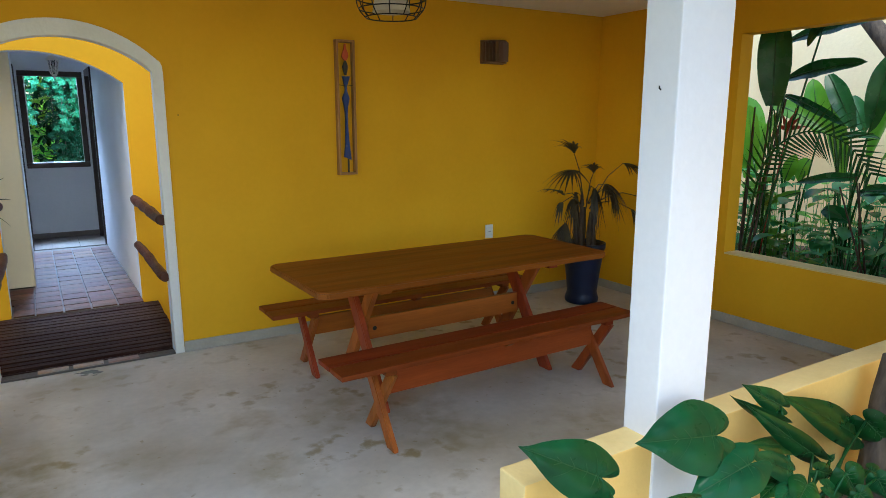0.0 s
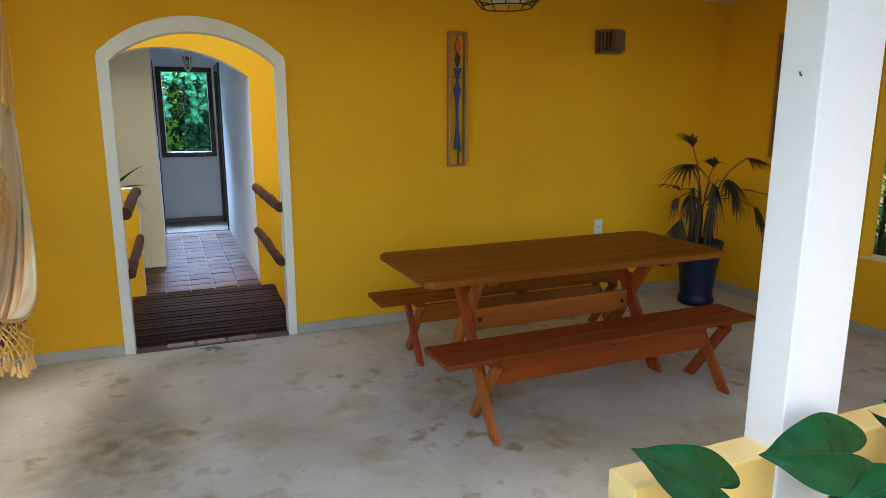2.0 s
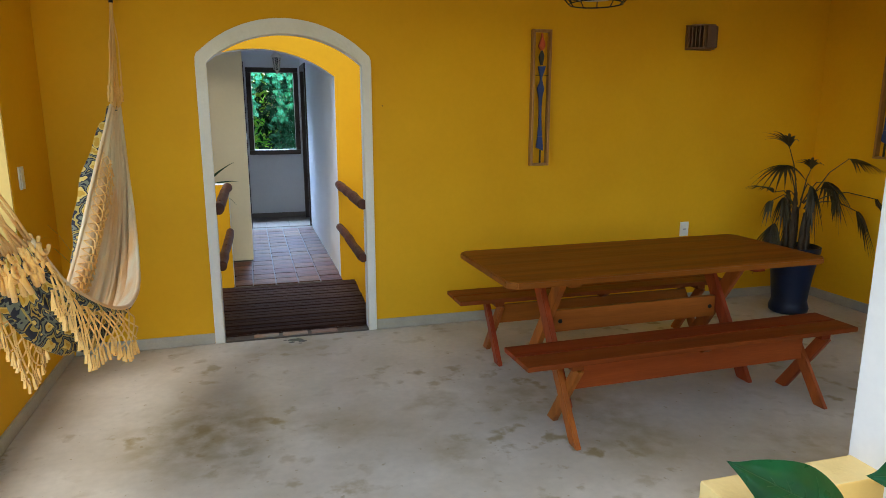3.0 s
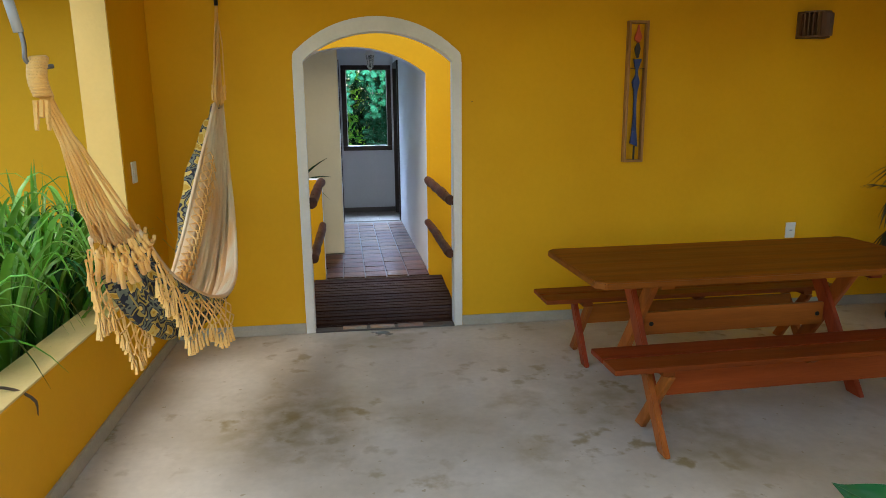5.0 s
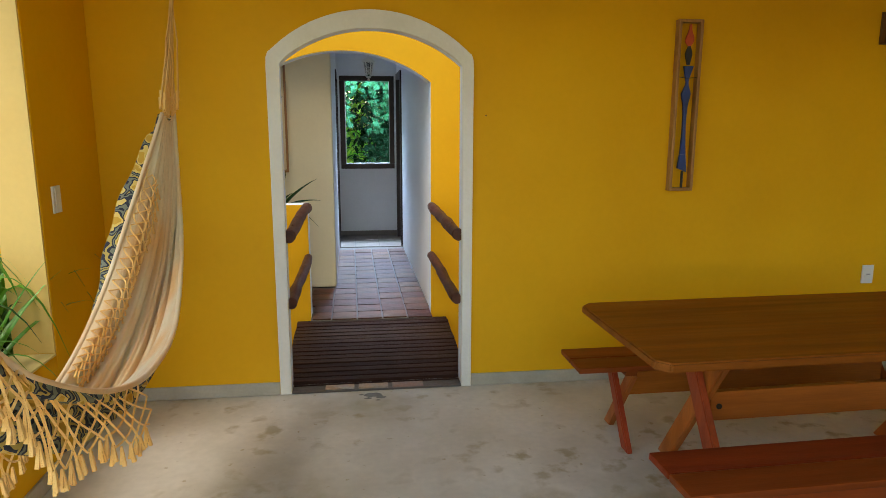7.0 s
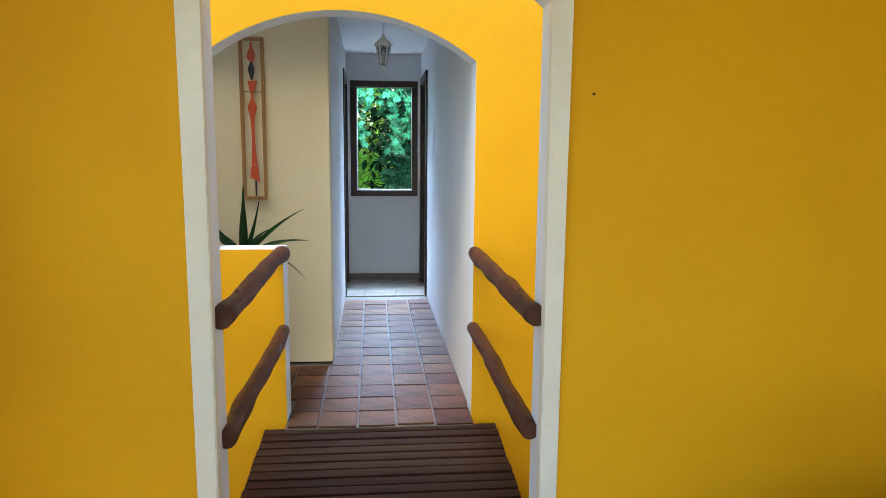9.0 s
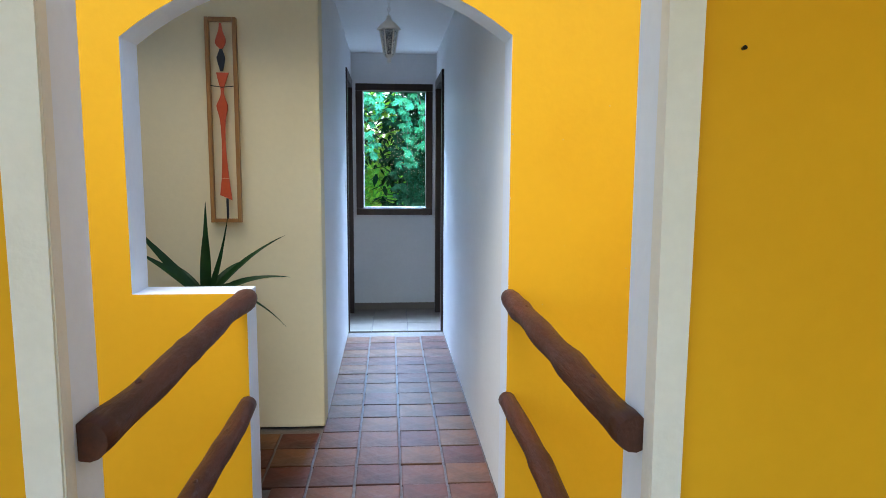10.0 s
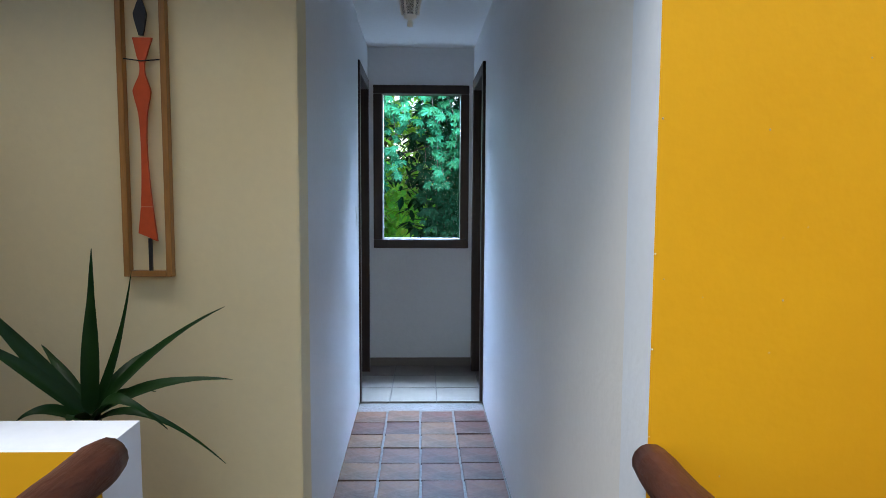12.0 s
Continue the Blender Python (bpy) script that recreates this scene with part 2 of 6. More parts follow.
PAVING = material("pale_cement_paving", (0.50, 0.49, 0.46), 0.7, (0.40, 0.39, 0.36), 2.0, 0.8, 40, 0.1, 0.3, 30)
ROOF = material("grey_roof_cover", (0.22, 0.2, 0.18), 0.8, (0.14, 0.12, 0.11), 2.0, 0.8, 40, 0.3, 0.5, 20)


def floral_material():
    """Navy cloth printed with large yellow and sage flowers."""
    m = bpy.data.materials.new("navy_floral_cloth")
    m.use_nodes = True
    t = m.node_tree
    n, l = t.nodes, t.links
    b = n["Principled BSDF"]
    co = n.new("ShaderNodeTexCoord")
    nz = n.new("ShaderNodeTexNoise")
    nz.inputs["Scale"].default_value = 9.0
    l.new(co.outputs["Object"], nz.inputs["Vector"])
    sc = n.new("ShaderNodeVectorMath")
    sc.operation = "MULTIPLY_ADD"
    sc.inputs[1].default_value = (0.16, 0.16, 0.16)
    l.new(nz.outputs["Color"], sc.inputs[0])
    l.new(co.outputs["Object"], sc.inputs[2])
    v = n.new("ShaderNodeTexVoronoi")
    v.inputs["Scale"].default_value = 12.0
    l.new(sc.outputs[0], v.inputs["Vector"])
    r = n.new("ShaderNodeValToRGB")
    e = r.color_ramp
    e.interpolation = "CONSTANT"
    e.elements[0].position, e.elements[0].color = 0.0, (0.55, 0.30, 0.03, 1)
    e.elements[1].position, e.elements[1].color = 0.28, (0.66, 0.46, 0.12, 1)
    for p, c in ((0.40, (0.02, 0.022, 0.035, 1)), (0.47, (0.16, 0.17, 0.12, 1)), (0.56, (0.014, 0.016, 0.028, 1)), (0.64, (0.42, 0.30, 0.07, 1)), (0.74, (0.014, 0.016, 0.028, 1))):
        x = e.elements.new(p)
        x.color = c
    l.new(v.outputs["Distance"], r.inputs["Fac"])
    l.new(r.outputs["Color"], b.inputs["Base Color"])
    b.inputs["Roughness"].default_value = 0.85
    return m


def glass_material():
    m = bpy.data.materials.new("clear_glass")
    m.use_nodes = True
    b = m.node_tree.nodes["Principled BSDF"]
    b.inputs["Base Color"].default_value = (0.97, 0.98, 0.98, 1)
    b.inputs["Roughness"].default_value = 0.0
    b.inputs["Transmission Weight"].default_value = 1.0
    b.inputs["IOR"].default_value = 1.12
    return m


FLORAL = floral_material()
GLASS = glass_material()
# Mirror-like film for the glint on the veranda floor.
GLINT_FILM = material("glossy_glint_film", (0.20, 0.185, 0.155), 0.06, None, 9.0, 0.3, 60, 0.05, 0.05, 12, rough_var=0.04)

# ---- building helpers ----


def mesh_from(name, bm, mats, smooth=False):
    me = bpy.data.meshes.new(name)
    bmesh.ops.recalc_face_normals(bm, faces=bm.faces)
    bm.to_mesh(me)
    bm.free()
    for m in mats if isinstance(mats, (list, tuple)) else [mats]:
        me.materials.append(m)
    if smooth:
        for p in me.polygons:
            p.use_smooth = True
    return me


def part(name, bm, mats, parent=None, label="", smooth=False):
    ob = new(name, mesh_from(name, bm, mats, smooth))
    if parent:
        ob.parent = parent
    if label:
        ob["label"] = label
    return ob


def thing(name, label, category, m=None, group=""):
    ob = new(name)
    ob.empty_display_size = 0.05
    if m:
        ob.matrix_basis = m
    return tagged(ob, label, category, group)


def setting(name, bm, mats, label="", smooth=False):
    return tagged(part(name, bm, mats, None, label, smooth), kind="structure")


def box(bm, x0, x1, y0, y1, z0, z1, bevel=0.0, m=None, mat=0):
    r = bmesh.ops.create_cube(bm, size=1.0)
    vs = r["verts"]
    for v in vs:
        v.co = Vector(((x0 + x1) / 2 + v.co.x * (x1 - x0), (y0 + y1) / 2 + v.co.y * (y1 - y0), (z0 + z1) / 2 + v.co.z * (z1 - z0)))
    if bevel:
        edges = list({e for v in vs for e in v.link_edges})
        r = bmesh.ops.bevel(bm, geom=edges, offset=bevel, segments=2, profile=0.6, affect="EDGES")
        vs = list({v for f in r["faces"] for v in f.verts} | {v for v in vs if v.is_valid})
        vs = list({w for v in vs for f in v.link_faces for w in f.verts})
    if m:
        bmesh.ops.transform(bm, matrix=m, verts=vs)
    if mat:
        for f in {f for v in vs for f in v.link_faces}:
            f.material_index = mat
    return vs


def boxed(*a, **k):
    bm = bmesh.new()
    box(bm, *a, **k)
    return bm


def tube(bm, pts, radii, sides=8, caps=True):
    """A round rod along points, with a radius at each (or one for all)."""
    pts = [Vector(p) for p in pts]
    if not hasattr(radii, "__len__"):
        radii = [radii] * len(pts)
    rings, ref = [], None
    for i, p in enumerate(pts):
        d = (pts[min(i + 1, len(pts) - 1)] - pts[max(i - 1, 0)])
        d = d.normalized() if d.length > 1e-9 else Vector((0, 0, 1))
        if ref is None:
            ref = d.orthogonal().normalized()
        a = (ref - d * ref.dot(d))
        a = a.normalized() if a.length > 1e-6 else d.orthogonal().normalized()
        ref = a
        b = d.cross(a)
        rings.append([bm.verts.new(p + (a * math.cos(2 * math.pi * k / sides) + b * math.sin(2 * math.pi * k / sides)) * radii[i]) for k in range(sides)])
    for r0, r1 in zip(rings, rings[1:]):
        for k in range(sides):
            bm.faces.new((r0[k], r0[(k + 1) % sides], r1[(k + 1) % sides], r1[k]))
    if caps:
        bm.faces.new(rings[0][::-1])
        bm.faces.new(rings[-1])


def lathe(bm, profile, centre=(0, 0, 0), sides=28):
    """Turns (radius, z) pairs round the vertical through centre."""
    c = Vector(centre)
    rings = []
    for r, z in profile:
        if r < 1e-6:
            rings.append([bm.verts.new(c + Vector((0, 0, z)))])
        else:
            rings.append([bm.verts.new(c + Vector((r * math.cos(2 * math.pi * k / sides), r * math.sin(2 * math.pi * k / sides), z))) for k in range(sides)])
    for a, b in zip(rings, rings[1:]):
        for k in range(sides):
            j = (k + 1) % sides
            if len(a) == 1 and len(b) > 1:
                bm.faces.new((a[0], b[k], b[j]))
            elif len(b) == 1 and len(a) > 1:
                bm.faces.new((a[k], a[j], b[0]))
            elif len(a) > 1:
                bm.faces.new((a[k], a[j], b[j], b[k]))


def plate(bm, outline, y0, y1, front=0, other=0):
    """A flat outline of (x, z), extruded from y0 (front) to y1."""
    f = [bm.verts.new((x, y0, z)) for x, z in outline]
    k = [bm.verts.new((x, y1, z)) for x, z in outline]
    a = bm.faces.new(f)
    a.material_index = front
    b = bm.faces.new(k[::-1])
    b.material_index = other
    for i in range(len(f)):
        j = (i + 1) % len(f)
        q = bm.faces.new((f[i], k[i], k[j], f[j]))
        q.material_index = other
    return a, b


def arc(x0, x1, spring, apex, n=20):
    """Points (x, z) of a shallow arch from x0 to x1."""
    half, sag = (x1 - x0) / 2, apex - spring
    r = (half * half + sag * sag) / (2 * sag)
    mid = (x0 + x1) / 2
    return [(mid + dx, apex - r + math.sqrt(max(0, r * r - dx * dx))) for dx in (half * (2 * i / n - 1) for i in range(n + 1))]


def blade(bm, root, tip, width, up=(0, 0, 1), droop=0.0, fold=0.15, n=8, shape="strap", mat=0):
    """A leaf from root to tip, bent under its weight, creased along the midrib."""
    root, tip, up = Vector(root), Vector(tip), Vector(up)
    d = tip - root
    side = d.cross(up)
    side = side.normalized() if side.length > 1e-6 else Vector((1, 0, 0))
    nrm = side.cross(d).normalized()
    rows = []
    for i in range(n + 1):
        t = i / n
        c = root + d * t + up * (droop * 4 * t * (1 - t))
        if shape == "strap":
            w = width * (0.55 + 0.45 * math.sin(math.pi * min(1, t * 1.2 + 0.15))) * (1 - t ** 3) + 0.0008
        elif shape == "heart":
            w = width * (max(0.0, math.sin(math.pi * (t * 0.86 + 0.14))) ** 0.75) * (1.12 - 0.35 * t) * (1.0 if t < 1 else 0) + 0.0008
        else:
            w = width * (math.sin(math.pi * (0.06 + 0.94 * t)) ** 0.6) * (1 - 0.15 * t) + 0.0008
        rows.append((bm.verts.new(c - side * w + nrm * fold * w), bm.verts.new(c - side * w * 0.5 + nrm * fold * w * 0.35), bm.verts.new(c),
                     bm.verts.new(c + side * w * 0.5 + nrm * fold * w * 0.35), bm.verts.new(c + side * w + nrm * fold * w)))
    for a, b in zip(rows, rows[1:]):
        for k in range(4):
            f = bm.faces.new((a[k], a[k + 1], b[k + 1], b[k]))
            f.material_index = mat
            f.smooth = True


def heart_leaf(bm, base, tip, width, normal, cup=0.10):
    """A heart-shaped leaf: two lobes behind the base, a long drip tip."""
    base, tip, nrm = Vector(base), Vector(tip), Vector(normal).normalized()
    d = tip - base
    length = d.length
    d.normalize()
    nrm = (nrm - d * nrm.dot(d)).normalized()
    side = d.cross(nrm)
    outline = [(0.0, 0.0), (-0.16, 0.10), (-0.26, 0.28), (-0.22, 0.56), (-0.06, 0.84), (0.12, 0.98), (0.32, 0.94), (0.52, 0.74), (0.70, 0.48), (0.84, 0.24), (0.93, 0.09), (1.0, 0.0)]
    outline = [(p[0], max(0.0, p[1])) for p in spline([(q, w, 0) for q, w in outline], 26)]
    outline[0], outline[-1] = (0.0, 0.0), (1.0, 0.0)
    steps = 6
    for s in (-1, 1):
        rows = []
        for i, (a, w) in enumerate(outline):
            t = max(0.0, a)
            bend = nrm * (-0.10 * length * t * t)
            rib = base + d * (t * length) + bend
            e = base + d * (a * length) + side * (s * w * width) + bend + nrm * (-cup * w * width + 0.035 * width * math.sin(i * 0.8 + 2 * s))
            row = []
            for j in range(steps + 1):
                r = j / steps
                puff = 0.16 * width * w * math.sin(math.pi * min(1, r * 1.05)) + 0.022 * width * math.sin(i * 1.55 - r * 4.0) * math.sin(math.pi * r)
                row.append(bm.verts.new(rib.lerp(e, r) + nrm * puff))
            rows.append(row)
        for p, q in zip(rows, rows[1:]):
            for j in range(steps):
                f = bm.faces.new((p[j], q[j], q[j + 1], p[j + 1]))
                f.smooth = True
    bmesh.ops.remove_doubles(bm, verts=bm.verts, dist=0.0004)


def spline(points, n):
    """n + 1 points of a smooth curve through the given ones."""
    p = [Vector(q) for q in points]
    p = [p[0] * 2 - p[1]] + p + [p[-1] * 2 - p[-2]]
    out, m = [], len(p) - 3
    for k in range(n + 1):
        u = k / n * m
        i = min(int(u), m - 1)
        t = u - i
        a, b, c, d = p[i:i + 4]
        out.append(0.5 * (2 * b + (c - a) * t + (2 * a - 5 * b + 4 * c - d) * t * t + (3 * b - a - 3 * c + d) * t ** 3))
    return out


# ---- plan ----
X_LEFT, X_RIGHT = -1.22, 4.56        # side walls of the veranda
Y_BACK, Y_FRONT = 4.81, 1.60         # wall with the arch, line of the low front wall
WALL = 0.137
CEIL = 2.487
Y_SECOND = 6.00                      # house wall across the gap
Z_HALL = 0.12                        # floor of the corridor
HALL_L, HALL_R, HALL_END = -0.079, 0.676, 9.69
DOOR_0, DOOR_1 = 8.85, 9.58            # corridor doors along y
HALL_CEIL = 2.41
LOW = 0.53                           # height of the low walls

# ---- ground and floors ----
bm = bmesh.new()
bmesh.ops.create_grid(bm, x_segments=40, y_segments=40, size=300)
for v in bm.verts:
    v.co.z = -0.36
setting("ground", bm, GRASS_GROUND, "brown and green garden ground")
floor = setting("floor", boxed(X_LEFT - 0.2, X_RIGHT + WALL, -3.0, Y_BACK + WALL - 0.05, -0.355, 0.0), CEMENT, "stained grey polished cement floor")

# ---- veranda walls ----
A0, A1, AS, AA = -0.275, 0.731, 1.872, 2.061
opening = arc(A0, A1, AS, AA)
outline = [(X_LEFT - 0.18, 0.004), (A0, 0.004)] + opening + [(A1, 0.004), (X_RIGHT + WALL, 0.004), (X_RIGHT + WALL, 2.50), (X_LEFT - 0.18, 2.50)]
bm = bmesh.new()
plate(bm, outline, Y_BACK, Y_BACK + WALL, 0, 1)
for f in bm.faces:
    if f.material_index == 1 and abs(f.normal.y) > 0.9:
        f.material_index = 0
setting("wall_north", bm, [YELLOW, JAMB_SKY_TINT], "yellow painted wall with an arched doorway")

# raised plaster band round the arch
o0, o1 = A0 - 0.060, A1 + 0.054
outer = arc(o0 + 0.035, o1 - 0.035, 1.945, 2.152)
outer = [(o0, 1.86), (o0 + 0.002, 1.90), (o0 + 0.012, 1.928)] + outer + [(o1 - 0.012, 1.928), (o1 - 0.002, 1.90), (o1, 1.86)]
band = [(o0, 0.002)] + outer + [(o1, 0.002), (A1 - 0.003, 0.002)] + [(min(max(x, A0 + 0.003), A1 - 0.003), z - 0.003) for x, z in opening[::-1]] + [(A0 + 0.003, 0.002)]
bm = bmesh.new()
plate(bm, band, Y_BACK - 0.016, Y_BACK + 0.03)
bmesh.ops.bevel(bm, geom=[e for e in bm.edges if abs(e.verts[0].co.y - e.verts[1].co.y) < 1e-4 and e.verts[0].co.y < Y_BACK], offset=0.006, segments=2, affect="EDGES")
setting("trim_arch", bm, TRIM, "ivory plaster band round the arched doorway")

# right wall: opening on to the garden
G0, G1, GZ0, GZ1 = 1.90, 3.37, 0.545, 2.19
bm = bmesh.new()
for y0, y1, z0, z1 in ((Y_FRONT - 0.07, Y_BACK, 0.004, GZ0), (Y_FRONT - 0.07, Y_BACK, GZ1, 2.50), (Y_FRONT - 0.07, G0, GZ0, GZ1), (G1, Y_BACK, GZ0, GZ1)):
    box(bm, X_RIGHT, X_RIGHT + WALL, y0, y1, z0, z1)
bmesh.ops.remove_doubles(bm, verts=bm.verts, dist=0.0005)
setting("wall_east", bm, YELLOW, "yellow painted wall with a wide garden opening")
setting("sill_east", boxed(X_RIGHT - 0.004, X_RIGHT + WALL + 0.02, G0 + 0.002, G1 - 0.002, GZ0 + 0.001, GZ0 + 0.012, 0.003), OCHRE_CAP, "pale painted opening sill")

# left side: pier and low planter wall
setting("wall_west", boxed(X_LEFT - 0.18, X_LEFT, 4.12, Y_BACK - 0.001, 0.004, 2.486, 0.006), [YELLOW], "yellow painted wall pier")
bm = boxed(X_LEFT - 0.176, X_LEFT - 0.004, 4.108, 4.123, LOW + 0.012, CEIL - 0.01)
setting("pier_face", bm, CREAM, "pale yellow end face of the pier")
setting("wall_planter", boxed(X_LEFT - 0.18, X_LEFT, 1.2, 4.108, 0.004, LOW, 0.008), YELLOW, "low yellow planter wall")
setting("planter_cap", boxed(X_LEFT - 0.183, X_LEFT + 0.003, 1.197, 4.105, LOW + 0.001, LOW + 0.012, 0.004), OCHRE_CAP, "pale yellow top of the planter wall")
for name, y0 in (("wall_planter_end", 1.2),):
    setting(name, boxed(-2.55, X_LEFT - 0.181, y0, y0 + 0.14, -0.355, LOW - 0.05, 0.006), YELLOW, "low yellow planter end wall")
setting("wall_planter_back", boxed(-2.70, -2.55, 1.2, 4.95, -0.355, 0.40, 0.006), YELLOW, "low yellow planter back wall")

# front: low wall with its column
bm = boxed(1.162, X_RIGHT - 0.002, 1.547, 1.67, 0.004, LOW + 0.010, 0.007)
bm.normal_update()
for f in bm.faces:
    f.material_index = 1 if f.normal.z > 0.7 or f.normal.x < -0.7 else 0
setting("wall_front", bm, [CREAM, OCHRE_CAP], "low yellow wall beside the entrance with a paler top")
bm = boxed(1.69, 1.927, 1.538, 1.676, 0.002, CEIL - 0.062, 0.006)
setting("column", bm, WHITE, "white painted square column on the low wall")

# skirting
for name, a in (("baseboard_north", (o1 + 0.002, X_RIGHT - 0.022, Y_BACK - 0.012, Y_BACK - 0.001, 0.002, 0.078)),
                ("baseboard_north_left", (X_LEFT + 0.022, o0 - 0.002, Y_BACK - 0.012, Y_BACK - 0.001, 0.002, 0.078)),
                ("baseboard_west", (X_LEFT + 0.001, X_LEFT + 0.014, 1.2, Y_BACK - 0.013, 0.002, 0.078)),
                ("baseboard_east", (X_RIGHT - 0.014, X_RIGHT - 0.001, 1.68, Y_BACK - 0.013, 0.002, 0.078)),
                ("baseboard_front", (1.17, X_RIGHT - 0.02, 1.677, 1.689, 0.002, 0.078))):
    setting(name, boxed(*a, 0.003), SKIRT, "grey cement skirting")

# ceiling and roof of the veranda
setting("ceiling", boxed(X_LEFT - 0.25, X_RIGHT - 0.001, 1.50, Y_BACK - 0.001, CEIL, CEIL + 0.014), CEILING, "white plaster ceiling")
setting("roof", boxed(X_LEFT - 0.26, X_RIGHT + 0.9, 0.95, Y_BACK + WALL, 2.502, 2.57), ROOF, "flat roof over the veranda")
# Out-of-view slab, added to keep light off the yellow wall at left.
setting("roof_passage", boxed(-6.5, X_LEFT - 0.3, 4.7, 5.99, 2.60, 2.66), ROOF, "unseen flat slab added to shade the wall behind the planter")
# Second added slab, out of view: dims the right of the back wall.
setting("roof_porch", boxed(2.35, X_RIGHT + 0.9, -1.2, 0.949, 2.502, 2.57), ROOF, "unseen flat slab added to shade the right end of the veranda")
setting("beam_front", boxed(X_LEFT - 0.2, X_RIGHT + WALL, 1.50, 1.68, CEIL - 0.06, CEIL - 0.001, 0.006), WHITE, "white painted front beam")

# ---- gap between the houses ----
setting("paving", boxed(-6.5, 6.5, Y_BACK + WALL + 0.001, 5.899, -0.355, -0.30), PAVING, "pale cement paving in the gap between the houses")
# second wall: wide arch, its left part closed by a half wall
B0, B1, BS, BA = -0.622, 0.675, 1.822, 2.050
HALF_X, HALF_Z = -0.238, 0.968
arch2 = [(x, z + 0.030 * (x - B0) / (B1 - B0)) for x, z in arc(B0, B1, BS, BA)]   # one end higher
outline = [(-6.5, -0.355), (HALF_X, -0.355), (HALF_X, HALF_Z), (B0, HALF_Z)] + arch2 + [(B1, -0.355), (6.5, -0.355), (6.5, 2.66), (-6.5, 2.66)]
bm = bmesh.new()
plate(bm, outline, Y_SECOND, Y_SECOND + 0.15, 0, 1)
setting("wall_house", bm, [YELLOW, JAMB_SKY_TINT], "bright yellow house wall with a wide arch and half wall")

# small chips and pits in the yellow paint, and along its corner
house_wall = bpy.data.objects["wall_house"]
rc = random.Random(14)
for x, z in ((0.930, 1.345), (0.889, 1.327), (0.759, 1.228), (0.894, 1.223), (0.875, 1.134), (0.693, 1.258), (0.682, 1.520), (0.859, 1.504), (0.800, 0.92), (1.02, 1.62), (1.10, 1.05), (0.677, 1.30), (0.677, 1.14), (0.677, 0.99)):
    bm = bmesh.new()
    r = rc.uniform(0.0008, 0.0020)
    ring = [bm.verts.new((x + r * rc.uniform(0.6, 1.4) * math.cos(a), Y_SECOND - 0.0006, z + r * rc.uniform(0.6, 1.6) * math.sin(a))) for a in [2 * math.pi * k / 9 for k in range(9)]]
    mid = bm.verts.new((x, Y_SECOND - 0.0020, z))
    for k in range(9):
        bm.faces.new((ring[k], ring[(k + 1) % 9], mid))
    part("paint_chip", bm, TRIM if x < 0.68 else SKIRT, house_wall)

# corridor shell
setting("wall_art", boxed(-2.2, HALL_L, 6.91, 7.06, Z_HALL, 2.6, 0.008), IVORY, "ivory plaster wall")
setting("wall_hall_west", boxed(HALL_L - 0.15, HALL_L, 7.061, DOOR_0 - 0.001, Z_HALL, 2.6), WHITE, "white plaster corridor wall")
setting("wall_hall_east", boxed(HALL_R, HALL_R + 0.15, Y_SECOND + 0.151, DOOR_0 - 0.001, Z_HALL, 2.6), WHITE, "white plaster corridor wall")
for name, x0, x1 in (("wall_hall_west_end", HALL_L - 0.15, HALL_L), ("wall_hall_east_end", HALL_R, HALL_R + 0.15)):
    bm = bmesh.new()
    box(bm, x0, x1, DOOR_1, HALL_END, Z_HALL, 2.6)
    box(bm, x0, x1, DOOR_0, DOOR_1, 2.165, 2.6)
    setting(name, bm, WHITE, "white plaster corridor wall beside the door")
setting("wall_hall_far_west", boxed(-2.2, -2.05, Y_SECOND + 0.151, 6.909, Z_HALL, 2.6), IVORY, "ivory plaster wall")
WX0, WX1, WZ0, WZ1 = -0.078, 0.603, 0.990, 2.148
bm = bmesh.new()
for x0, x1, z0, z1 in ((-1.0, WX0, Z_HALL, 2.6), (WX1, 1.6, Z_HALL, 2.6), (WX0, WX1, Z_HALL, WZ0), (WX0, WX1, WZ1, 2.6)):
    box(bm, x0, x1, HALL_END, HALL_END + 0.16, z0, z1)
bmesh.ops.remove_doubles(bm, verts=bm.verts, dist=0.0005)
setting("wall_hall_north", bm, WHITE, "white plaster wall with a framed window")
ADDED_HOLE = (-1.80, -0.05, 6.17, 6.53)       # unseen ceiling opening, added to brighten the ivory wall


def holed(name, x0, x1, y0, y1, z0, z1, mat, label):
    """A slab with the added light opening cut through it."""
    bm = bmesh.new()
    for a in ((x0, x1, ADDED_HOLE[3], y1), (x0, ADDED_HOLE[0], y0, ADDED_HOLE[3]), (ADDED_HOLE[1], x1, y0, ADDED_HOLE[3]), (ADDED_HOLE[0], ADDED_HOLE[1], y0, ADDED_HOLE[2])):
        box(bm, *a, z0, z1)
    bmesh.ops.remove_doubles(bm, verts=bm.verts, dist=0.0005)
    setting(name, bm, mat, label)


holed("ceiling_hall", -2.2, 1.6, Y_SECOND + 0.151, HALL_END + 0.16, HALL_CEIL, 2.60, CEILING, "white corridor ceiling with an unseen opening added for light")
holed("roof_house", -6.5, 6.5, Y_SECOND + 0.01, HALL_END + 0.3, 2.662, 2.74, ROOF, "flat roof over the house")
# Unseen wall added to cut the sky light from the front right.
setting("wall_entry", boxed(3.3, 3.45, -3.0, 1.53, 0.004, 2.5), YELLOW, "plain yellow wall, unseen, added to block sky from the front right")
setting("threshold_house", boxed(HALF_X + 0.001, B1 - 0.001, 5.90, Y_SECOND + 0.150, -0.355, Z_HALL - 0.010), GROUT, "dark grout edge of the corridor floor")
